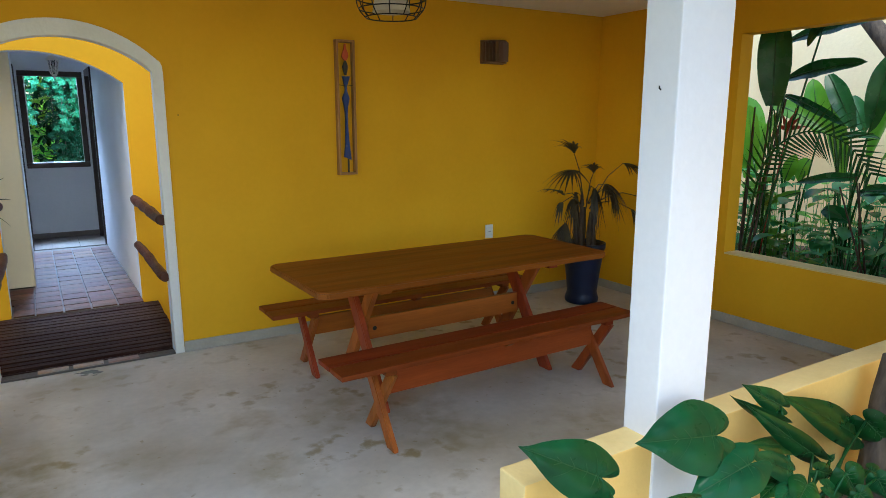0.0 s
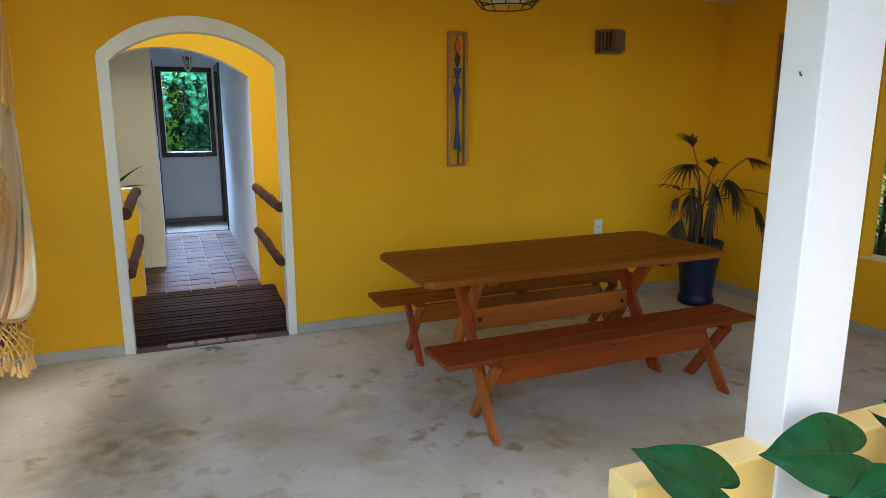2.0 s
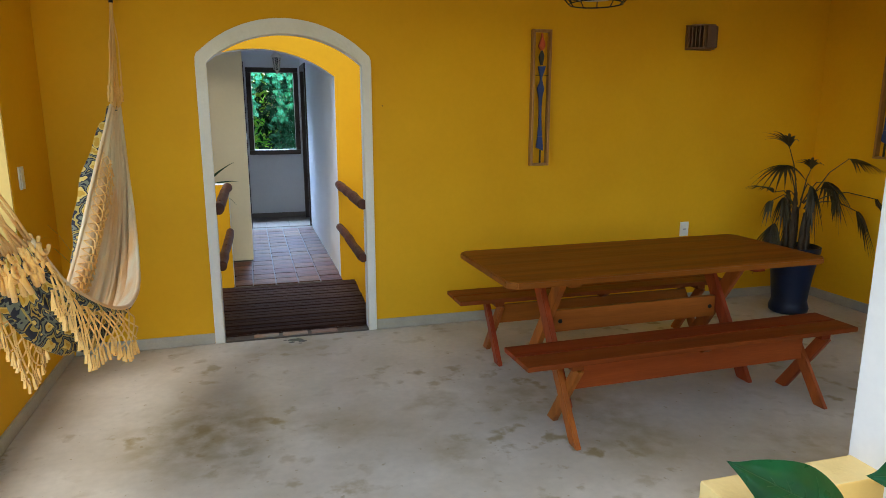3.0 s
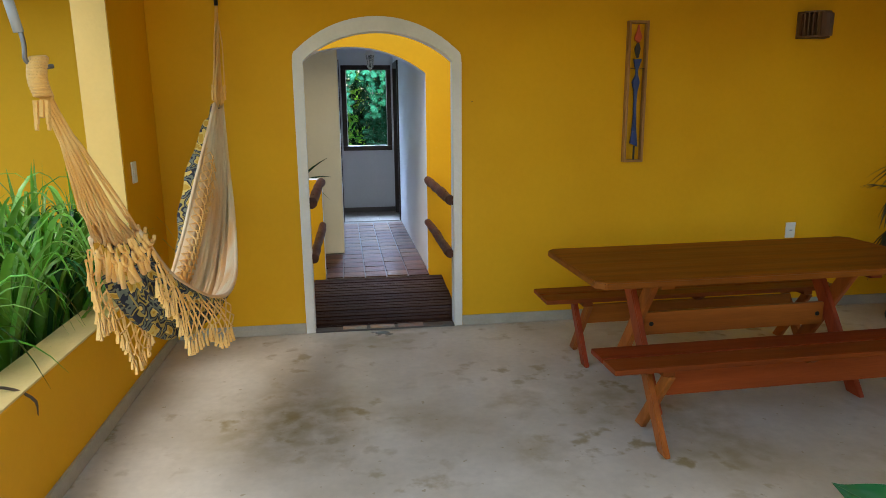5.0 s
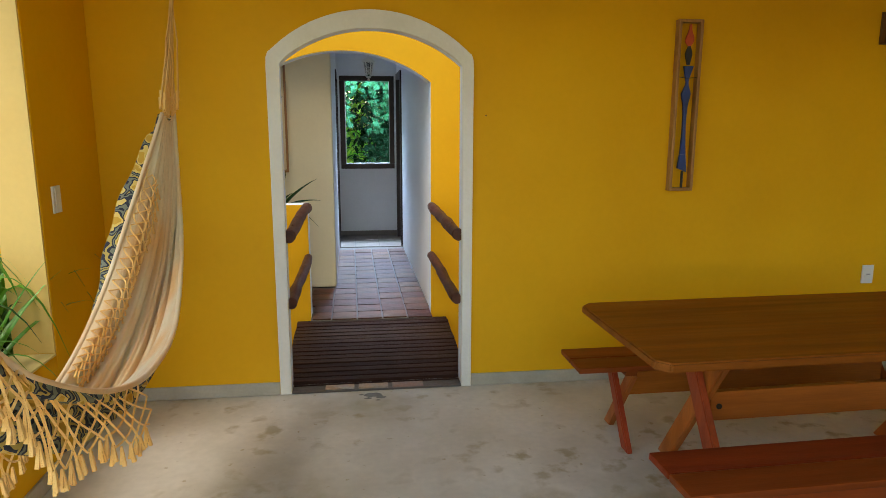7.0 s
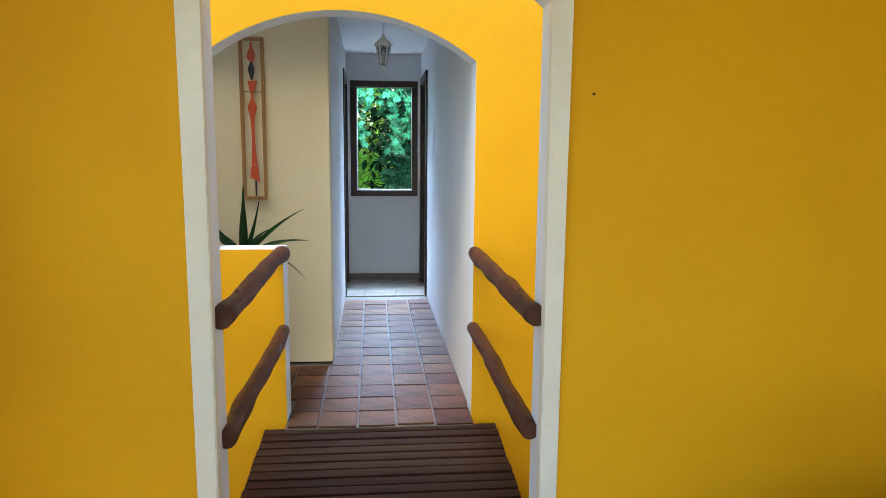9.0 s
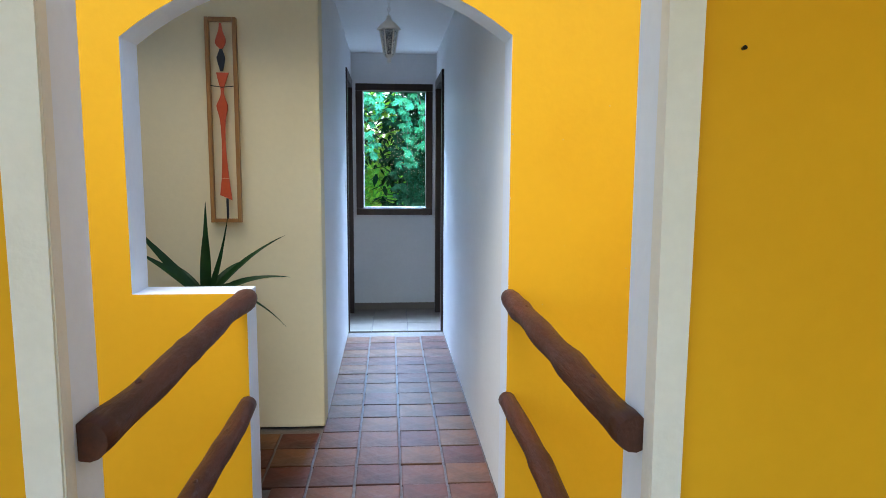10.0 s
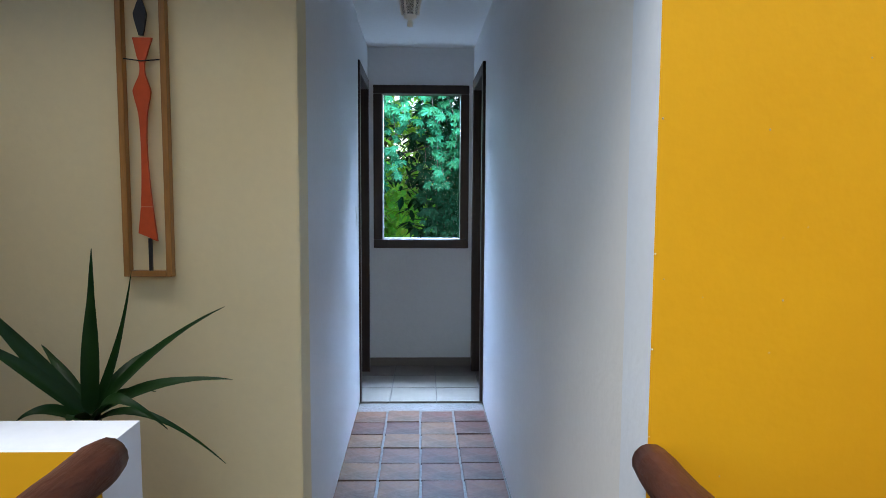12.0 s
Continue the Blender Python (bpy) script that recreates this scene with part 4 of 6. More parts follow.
# ---- hammock ----
ham = thing("hammock", "golden cotton hammock with floral cloth and netted fringe, hung slack", "hammock")
N = 44
RIM_R = spline([(-0.748, 4.50, 1.60), (-0.69, 4.28, 1.10), (-0.625, 3.80, 0.80), (-0.575, 3.30, 0.765), (-0.565, 2.92, 0.83), (-0.605, 2.68, 0.95), (-0.640, 2.58, 1.05), (-0.674, 2.494, 1.179)], N)
RIM_L = spline([(-0.758, 4.38, 1.60), (-0.80, 4.10, 1.25), (-0.83, 3.80, 0.95), (-0.85, 3.45, 0.76), (-0.83, 3.06, 0.72), (-0.842, 2.842, 0.825), (-0.829, 2.61, 1.02), (-0.811, 2.488, 1.164)], N)
LOWEST = spline([(-0.752, 4.44, 1.56), (-0.745, 4.20, 1.05), (-0.73, 3.80, 0.74), (-0.71, 3.40, 0.635), (-0.69, 3.00, 0.67), (-0.700, 2.74, 0.775), (-0.729, 2.58, 0.935), (-0.742, 2.49, 1.135)], N)


def cloth_point(u, v, lift=0.0):
    """A point of the trough: u along the length (0 far, 1 near), v across (-1 left rim, 1 right rim)."""
    k = min(N - 1, int(u * N))
    f = u * N - k
    a, b, c = RIM_L[k].lerp(RIM_L[k + 1], f), LOWEST[k].lerp(LOWEST[k + 1], f), RIM_R[k].lerp(RIM_R[k + 1], f)
    w = (v + 1) / 2
    ctrl = b * 2 - (a + c) * 0.5
    p = a * (1 - w) ** 2 + ctrl * (2 * w * (1 - w)) + c * w * w
    tang = (c - a) * (2 * w) + (ctrl - a) * (2 - 4 * w)
    along = LOWEST[min(N, k + 1)] - LOWEST[k]
    nrm = along.cross(tang if tang.length > 1e-6 else Vector((1, 0, 0)))
    nrm = nrm.normalized() if nrm.length > 1e-9 else Vector((0, 0, 1))
    if nrm.z < 0:
        nrm = -nrm
    ripple = 0.017 * math.sin(v * 15 + u * 5) * (0.35 + 0.65 * math.sin(math.pi * u)) + 0.010 * math.sin(v * 31 + 2 + u * 9)
    return p + nrm * (ripple + lift)


def sheet(lift, nu=60, nv=54):
    bm = bmesh.new()
    g = [[bm.verts.new(cloth_point(i / nu, j / nv * 2 - 1, lift)) for j in range(nv + 1)] for i in range(nu + 1)]
    for i in range(nu):
        for j in range(nv):
            bm.faces.new((g[i][j], g[i + 1][j], g[i + 1][j + 1], g[i][j + 1]))
    return bm


part("lining", sheet(0.0), LINING, ham, "apricot and cream striped cotton lining", True)
part("outer_cloth", sheet(-0.012), FLORAL, ham, "navy cloth printed with yellow flowers", True)
for rim, v in ((RIM_R, 1), (RIM_L, -1)):
    bm = bmesh.new()
    tube(bm, [cloth_point(i / 60, v, -0.006) for i in range(61)], 0.010, 7)
    part("hem", bm, LINING, ham, "rolled cloth edge", True)


def net(bm, surface, across, down, r=0.0036, steps=3):
    """Diamond netting over surface(s, t), s and t from 0 to 1."""
    for sgn in (1, -1):
        for k in range(-down, across + down + 1):
            run = []
            for q in range(down * steps + 1):
                t = q / (down * steps)
                s = (k + sgn * t * down * 0.5) / across
                if 0 <= s <= 1:
                    run.append(surface(s, t))
                else:
                    if len(run) > 1:
                        tube(bm, run, r, 3, False)
                    run = []
            if len(run) > 1:
                tube(bm, run, r, 3, False)


def hanging(rim_v, u0, u1, depth, out, phase=0.0, points=3):
    def f(s, t):
        u = u0 + (u1 - u0) * s
        p = cloth_point(u, rim_v, -0.01)
        saw = abs(((s * points + phase) % 1.0) * 2 - 1)
        d = depth * (0.55 + 0.45 * saw) * (0.45 + 0.55 * min(1, 5 * min(s, 1 - s) + 0.2))
        return p + Vector((out * (0.35 * math.sin(t * 2.2)) * 0.22, 0, -d * t)) + Vector((0, 0.012 * math.sin(s * 40 + t * 3), 0))
    return f


def tassels(bm, surface, count, length, r=0.006):
    for i in range(count):
        p = surface((i + 0.5) / count, 1.0)
        for k in range(3):
            o = Vector((rnd.uniform(-1, 1), rnd.uniform(-1, 1), 0)) * 0.005
            ln = length * rnd.uniform(0.75, 1.15)
            tube(bm, [p + Vector((0, 0, 0.008)), p + o * 0.6 - Vector((0, 0, ln * 0.4)), p + o * 1.6 - Vector((0, 0, ln))], [r * 0.5, r * 0.75, r * 0.9], 4)


for args, across, down, cnt in (((1, 0.50, 0.97, 0.24, 0.4, 0.0, 2), 15, 6, 26), ((-1, 0.56, 0.99, 0.23, -0.25, 0.35, 2), 14, 6, 26)):
    s = hanging(*args)
    bm = bmesh.new()
    net(bm, s, across, down)
    part("net_fringe", bm, CORD, ham, "knotted golden cord netting")["kind"] = "stuff"
    bm = bmesh.new()
    tassels(bm, s, cnt, 0.05, 0.0075)
    part("fringe", bm, CORD, ham, "golden cotton tassels")["kind"] = "stuff"


bm = bmesh.new()
edge_rows = []
for i in range(25):
    u = 0.03 + 0.33 * i / 24
    p = cloth_point(u, -1, -0.004)
    wd = 0.055 * math.sin(math.pi * min(1, 0.15 + i / 26)) + 0.01
    edge_rows.append([bm.verts.new(p + Vector((-wd * k / 4 + 0.006 * math.sin(i * 0.9 + k), -0.03 * k / 4, -0.012 * k * k / 8))) for k in range(5)])
for r0, r1 in zip(edge_rows, edge_rows[1:]):
    for k in range(4):
        bm.faces.new((r0[k], r0[k + 1], r1[k + 1], r1[k]))
part("turned_edge", bm, FLORAL, ham, "navy floral edge turned outwards", True)


def folded_in(s, t):
    return cloth_point(0.10 + 0.38 * s, -1 + 0.42 * t * (0.7 + 0.3 * math.sin(s * 3)), 0.016)


bm = bmesh.new()
net(bm, folded_in, 20, 6, 0.0032)
part("net_fringe", bm, CORD, ham, "knotted cord netting folded over the lining")["kind"] = "stuff"
bm = bmesh.new()
tassels(bm, folded_in, 24, 0.045, 0.005)
part("fringe", bm, CORD, ham)["kind"] = "stuff"
# far clew: cords from the wall hook
FAR, NEAR = Vector((-0.776, 4.755, 2.20)), Vector((-0.705, 2.015, 1.605))
for i in range(12):
    f = i / 11
    e = cloth_point(0.0, f * 2 - 1, 0) + Vector((0.035 * (f - 0.5), -0.02 * (f - 0.5), 0.02))
    knot = FAR.lerp(e, 0.42) + Vector((0.012 * math.sin(i * 2.4), 0.01 * math.cos(i * 1.7), 0))
    bm = bmesh.new()
    tube(bm, [FAR + Vector((0.006 * math.sin(i), 0, 0)), knot, e], [0.0035, 0.004, 0.005], 5)
    for k in range(2):
        q = knot.lerp(e, 0.80 + 0.1 * k)
        tube(bm, [q + Vector((0, 0, 0.02)), q + Vector((0.006 * math.sin(i), -0.01, -0.035))], [0.010, 0.007], 5)
    part("clew_cord", bm, CORD, ham)
# near clew: cords, curled loops and the wrapped eye
for i in range(22):
    f = i / 21
    e = cloth_point(1.0, f * 2 - 1, 0)
    sag = Vector((0.02 * math.sin(i * 1.3), 0.012 * math.cos(i * 2.1), -0.03))
    bm = bmesh.new()
    tube(bm, [NEAR + Vector((0.012 * math.sin(i * 2), 0.012 * math.cos(i * 2), 0)), NEAR.lerp(e, 0.3) + sag * 0.3, NEAR.lerp(e, 0.65) + sag, e], [0.0045, 0.0042, 0.0042, 0.005], 6)
    part("clew_cord", bm, CORD, ham, "", True)
for i in range(34):
    row = i % 2
    f = i / 33
    c = cloth_point(0.995 - 0.03 * row, f * 2 - 1, 0.006 - 0.014 * row)
    k0 = 0.8 + 0.35 * math.sin(i * 2.7)
    bm = bmesh.new()
    tube(bm, [c + Vector((0.004 * a, 0.016 * k0 * math.cos(a), 0.016 * math.sin(a))) for a in [2 * math.pi * k / 10 for k in range(12)]], 0.0062, 6)
    tube(bm, [c, c + Vector((0.006 * math.sin(i), 0.006, -0.035)), c + Vector((0.012 * math.sin(i * 1.7), 0.02, -0.075 - 0.02 * k0))], [0.009, 0.011, 0.009], 6)
    part("cord_loop", bm, CORD, ham, "curled cotton loop", True)
bm = bmesh.new()
coil = []
for k in range(131):
    a, turn = k / 130, 2 * math.pi * k / 10
    coil.append(NEAR + Vector((0.018 * math.cos(turn), -0.004 - 0.022 * math.sin(a * math.pi) + 0.016 * math.sin(turn), 0.09 * a - 0.01)))
tube(bm, coil, 0.0060, 6)
part("wrapped_eye", bm, CORD, ham, "cord-wrapped hanging eye", True)
bm = bmesh.new()
for k in range(6):
    tube(bm, [NEAR + Vector((0.015 * math.sin(k), -0.02, -0.02)), NEAR + Vector((0.015 * math.sin(k), -0.03, -0.06 - 0.015 * (k % 3)))], [0.006, 0.005], 5)
part("tail", bm, CORD, ham)
# hardware
hook = thing("hammock_hook", "dark steel hook and taped rope hanging from the beam", "hook")
bm = bmesh.new()
tube(bm, spline([NEAR + Vector((0.022, 0.015, 0.062)), NEAR + Vector((0.0, -0.012, 0.058)), NEAR + Vector((-0.018, -0.03, 0.072)), NEAR + Vector((-0.016, -0.034, 0.11)), NEAR + Vector((-0.024, -0.036, 0.17))], 20), 0.0055, 8)
part("steel_hook", bm, GREY_METAL, hook, "grey steel hook", True)
bm = bmesh.new()
tube(bm, [NEAR + Vector((-0.023, -0.035, 0.135)), NEAR + Vector((-0.035, -0.045, 0.22))], 0.0115, 10)
part("tape", bm, GREY_PLASTIC, hook, "grey tape round the rope", True)
bm = bmesh.new()
tube(bm, [NEAR + Vector((-0.034, -0.044, 0.21)), NEAR + Vector((-0.06, -0.16, 0.5)), (-0.82, 1.66, CEIL - 0.06)], 0.008, 8)
part("rope", bm, BLACK_PAINT, hook)
hook2 = thing("hammock_hook", "black wall hook with a short black rope", "hook")
bm = bmesh.new()
tube(bm, spline([(-0.776, 4.808, 2.33), (-0.776, 4.765, 2.33), (-0.776, 4.75, 2.30), (-0.776, 4.755, 2.26), (-0.776, 4.755, 2.20)], 16), [0.010] * 12 + [0.012] * 5, 8)
part("hook_bar", bm, BLACK_METAL, hook2)

# ---- bridge deck and log rails ----
deck = thing("bridge_deck", "dark wooden slatted ramp bridging the gap", "ramp")
D0, D1, DZ0, DZ1 = 4.90, 5.935, 0.035, 0.106
count = 16
pitch = (D1 - D0) / count
slope = math.atan2(DZ1 - DZ0, D1 - D0)
me_deck = mesh_from("slat", boxed(-0.56, 0.56, -pitch * 0.40, pitch * 0.40, -0.022, 0.0, 0.004), DECK)
me_short = mesh_from("slat", boxed(-0.50, 0.50, -pitch * 0.40, pitch * 0.40, -0.022, 0.0, 0.004), DECK)
for i in range(count):
    y = D0 + pitch * (i + 0.5)
    o = new("slat", me_short if y - pitch * 0.4 < Y_BACK + WALL + 0.005 else me_deck)
    o.parent = deck
    o.matrix_basis = Matrix.Translation((0.226 + 0.002 * math.sin(i * 5), y, DZ0 + (DZ1 - DZ0) * (y - D0) / (D1 - D0) + 0.0015 * math.sin(i * 3.7))) @ Matrix.Rotation(slope, 4, "X") @ Matrix.Rotation(0.003 * math.sin(i * 2.3), 4, "Z")
for x in (-0.24, 0.226, 0.69):
    bm = boxed(x - 0.03, x + 0.03, 0.0, (D1 - D0 - 0.06), -0.14, -0.0225, 0.003, Matrix.Translation((0, D0 + 0.07, DZ0)) @ Matrix.Rotation(slope, 4, "X"))
    part("joist", bm, DECK, deck)


def log(name, a, b, r, seed, label):
    rg = random.Random(seed)
    bm = bmesh.new()
    a, b = Vector(a), Vector(b)
    n = 26
    pts, rad = [], []
    for i in range(n + 1):
        t = i / n
        pts.append(a.lerp(b, t) + Vector((0.003 * math.sin(t * 6 + seed), 0, 0.003 * math.sin(t * 8 + seed * 2) + 0.002 * math.sin(t * 17 + seed))))
        knotty = 0.12 * max(0, math.sin(t * 13 + seed * 1.7)) ** 6 + 0.05 * math.sin(t * 21 + seed)
        rad.append(r * (1 + knotty + rg.uniform(-0.02, 0.02)) * (0.93 if i in (0, n) else 1))
    tube(bm, pts, rad, 14)
    for f in bm.faces:
        f.smooth = len(f.verts) == 4
    t = thing(name, label, "handrail", group="log rails of the bridge")
    part("log", bm, LOG, t)
    for k in range(3):
        q = a.lerp(b, 0.2 + 0.28 * k)
        bm = bmesh.new()
        bmesh.ops.create_icosphere(bm, subdivisions=2, radius=r * 0.24)
        for v in bm.verts:
            v.co = Vector((v.co.x * 0.8, v.co.y * 1.6, v.co.z)) + q + Vector((0, 0, r * 0.80))
        part("knot", bm, LOG, t, "", True)


log("handrail", (-0.262, 4.855, 0.918), (-0.243, 6.035, 0.950), 0.035, 1, "rough brown log handrail across the gap")
log("handrail", (0.712, 4.845, 0.918), (0.678, 6.005, 0.948), 0.035, 2, "rough brown log handrail across the gap")
log("handrail", (-0.262, 4.880, 0.522), (-0.245, 6.000, 0.568), 0.033, 3, "rough brown log lower rail across the gap")
log("handrail", (0.712, 4.870, 0.522), (0.680, 6.005, 0.568), 0.033, 4, "rough brown log lower rail across the gap")

# ---- yucca behind the half wall ----
ypot = thing("plant_pot", "terracotta plant pot behind the half wall", "plant pot", pose(-0.53, 6.54, Z_HALL))
bm = bmesh.new()
lathe(bm, [(0.0, 0.002), (0.12, 0.002), (0.125, 0.01), (0.17, 0.30), (0.185, 0.302), (0.185, 0.34), (0.165, 0.34), (0.16, 0.31), (0.0, 0.305)], sides=28)
part("body", bm, TERRACOTTA, ypot, "", True)
yuc = thing("yucca_plant", "dark green yucca with long pointed leaves", "plant", pose(-0.53, 6.54, Z_HALL + 0.306))
bm = bmesh.new()
tube(bm, [(0, 0, 0), (0.008, 0, 0.2), (0.0, 0, 0.36), (0.003, 0, 0.42)], [0.03, 0.027, 0.025, 0.022], 10)
part("trunk", bm, BARK, yuc, "", True)
zc = 0.47
for tip, w, droop in (((0.003, 0.03, 0.83), 0.021, 0.0), ((0.09, 0.05, 0.77), 0.012, -0.035), ((0.336, 0.0, 0.69), 0.017, 0.035), ((0.36, -0.03, 0.516), 0.019, 0.045), ((0.22, -0.08, 0.41), 0.017, 0.10),
                      ((0.336, -0.02, 0.30), 0.010, 0.11), ((-0.346, 0.0, 0.80), 0.019, -0.01), ((-0.297, -0.04, 0.64), 0.017, 0.035), ((-0.127, -0.10, 0.43), 0.018, 0.05), ((0.155, 0.02, 0.47), 0.013, 0.05),
                      ((-0.20, 0.15, 0.56), 0.015, 0.03), ((0.02, -0.14, 0.42), 0.016, 0.05), ((0.13, 0.18, 0.56), 0.014, 0.04)):
    bm = bmesh.new()
    blade(bm, (tip[0] * 0.03, tip[1] * 0.05, 0.40 + 0.02 * (tip[2] > 0.5)), tip, w * 1.12, up=(0, -0.55, 0.83), droop=droop, fold=0.25, n=12)
    part("leaf", bm, LEAF_YUCCA, yuc)

# ---- heart-leaf plants in front of the low wall ----
bed = setting("planting_bed", boxed(1.25, 3.299, 0.75, 1.533, 0.001, 0.03, 0.008), SOIL, "dark soil bed along the low wall")
HEART = [((1.085, 1.455, 0.72), (1.338, 1.43, 0.574), 0.086, (-0.64, -0.48, 0.5)), ((1.496, 1.42, 0.642), (1.807, 1.4, 0.591), 0.119, (-0.67, -0.57, 0.45)),
         ((1.631, 1.34, 0.466), (1.895, 1.33, 0.503), 0.085, (-0.62, -0.51, 0.55)), ((2.047, 1.46, 0.681), (2.273, 1.47, 0.554), 0.043, (-0.8, -0.47, 0.44)),
         ((1.882, 1.4, 0.674), (2.215, 1.44, 0.522), 0.034, (-0.94, -0.26, 0.23)), ((1.93, 1.36, 0.659), (2.389, 1.4, 0.365), 0.046, (-0.92, -0.67, 0.36)),
         ((1.968, 1.38, 0.542), (2.279, 1.43, 0.412), 0.035, (-0.82, -0.2, 0.42)), ((2.262, 1.42, 0.613), (2.761, 1.45, 0.332), 0.076, (-1.03, -0.51, 0.72)),
         ((2.934, 1.36, 0.242), (2.795, 1.42, 0.385), 0.073, (-1.07, -0.3, 0.36)), ((1.967, 1.36, 0.502), (2.206, 1.38, 0.363), 0.053, (-0.66, -0.51, 0.62)),
         ((2.02, 1.36, 0.33), (2.151, 1.38, 0.336), 0.039, (-0.74, -0.34, 0.75)), ((2.424, 1.32, 0.298), (2.294, 1.33, 0.361), 0.036, (-0.72, -0.59, 0.26)),
         ((1.982, 1.22, 0.382), (2.105, 1.26, 0.4), 0.054, (-0.5, -0.4, 0.35)), ((1.921, 1.25, 0.394), (2.059, 1.28, 0.392), 0.037, (-0.49, -0.36, 0.66)),
         ((2.443, 1.24, 0.238), (2.388, 1.28, 0.348), 0.063, (-0.57, -0.49, 0.42)), ((2.443, 1.28, 0.249), (2.312, 1.3, 0.307), 0.032, (-0.56, -0.58, 0.67)),
         ((2.768, 1.3, 0.193), (2.674, 1.33, 0.249), 0.033, (-1.03, -0.24, 0.6)), ((2.68, 1.25, 0.156), (2.625, 1.28, 0.257), 0.045, (-0.55, -0.15, 0.49)),
         ((2.421, 1.18, 0.249), (2.362, 1.22, 0.309), 0.039, (-0.95, -0.54, 0.53)), ((1.313, 1.2, 0.631), (1.508, 1.24, 0.554), 0.016, (-0.65, -0.72, 0.81)),
         ((2.517, 1.42, 0.322), (2.555, 1.42, 0.286), 0.01, (-0.78, -0.27, 0.33)), ((2.593, 1.42, 0.301), (2.561, 1.42, 0.284), 0.01, (-0.93, -0.66, 0.4))]
for plant_no, root in enumerate(((1.62, 1.25, 0.03), (2.2, 1.28, 0.03))):
    hp = thing("heart_leaf_plant", "glossy heart-leaved plant growing along the low yellow wall", "plant", group="heart-leaf plants")
    for i, (tip, base, w, nrm) in enumerate(HEART):
        if (base[0] < 1.95) != (plant_no == 0):
            continue
        bm = bmesh.new()
        heart_leaf(bm, base, tip, w, nrm)
        leaf = part("leaf", bm, LEAF_HEART, hp, "", True)
        bm = bmesh.new()
        bv, tv, nv = Vector(base), Vector(tip), Vector(nrm).normalized()
        dv = tv - bv
        nn = (nv - dv.normalized() * nv.dot(dv.normalized())).normalized()
        sv = dv.normalized().cross(nn)
        tube(bm, [bv + dv * t + nn * (0.0015 - 0.10 * dv.length * t * t) for t in (0, 0.2, 0.4, 0.6, 0.8, 0.95)], [0.0022, 0.0018, 0.0015, 0.0012, 0.0009, 0.0006], 5)
        for q0, q1, ww in ((0.04, -0.05, 0.72), (0.06, 0.16, 0.86), (0.18, 0.36, 0.78), (0.34, 0.56, 0.58), (0.5, 0.72, 0.36)):
            for sg in (-1, 1):
                run = []
                for k in range(6):
                    r = k / 5
                    q = q0 + (q1 - q0) * r
                    run.append(bv + dv * q + sv * (sg * ww * w * r * 0.9) + nn * (0.0016 + 0.15 * w * ww * math.sin(math.pi * r * 0.9) - 0.09 * w * ww * r - 0.10 * dv.length * max(0, q) ** 2))
                tube(bm, run, [0.0010, 0.0009, 0.0008, 0.0007, 0.0005, 0.0003], 4)
        part("vein", bm, LEAF_VEIN, leaf, "pale leaf veins")
        bm = bmesh.new()
        r = Vector(root) + Vector((0.05 * math.sin(i * 2), 0.05 * math.cos(i * 3), 0))
        b = Vector(base)
        tube(bm, spline([r, r.lerp(b, 0.5) + Vector((0, 0.02, 0.02)), b], 8), [0.008 - 0.0004 * k for k in range(9)], 6)
        part("stalk", bm, LEAF_HEART, hp, "", True)
stump = thing("tree_trunk", "rough grey-brown bark trunk beside the leafy plants", "tree trunk", pose(2.93, 1.42, 0.02))
bm = bmesh.new()
tube(bm, [(0, 0, 0), (0.0, 0, 0.2), (0.02, 0.0, 0.42), (0.05, 0, 0.60)], [0.075, 0.066, 0.062, 0.05], 14)
for v in bm.verts:
    v.co += v.co.normalized() * 0.012 * noise.noise(v.co * 18)
part("trunk", bm, BARK, stump, "", True)

# ---- strap-leaved plants in the planter ----
setting("planter_soil", boxed(-2.549, X_LEFT - 0.181, 1.341, 4.809, -0.355, 0.36, 0.01), SOIL, "dark planter soil")


def strap_plant(x, y, seed, size):
    rg = random.Random(seed)
    p = thing("strap_leaf_plant", "dense clump of arching green strap leaves in the planter", "plant", pose(x, y, 0.355), "strap-leaved plants")
    for tone, mat, cnt in (("leaves", LEAF_STRAP, 34), ("leaves", LEAF_BRIGHT, 18), ("leaves", LEAF_DARK, 8)):
        bm = bmesh.new()
        for i in range(cnt):
            a = rg.uniform(0, 2 * math.pi)
            reach = rg.uniform(0.06, 0.66) * size
            h = rg.uniform(0.30, 0.98) * size * (1.08 - 0.9 * reach / size)
            r0 = rg.uniform(0, 0.10)
            root = (r0 * math.cos(a), r0 * math.sin(a), 0)
            blade(bm, root, (reach * math.cos(a), reach * math.sin(a), h), rg.uniform(0.015, 0.030), droop=rg.uniform(0.35, 0.9) * reach, fold=0.35, n=9)
        part(tone, bm, mat, p)


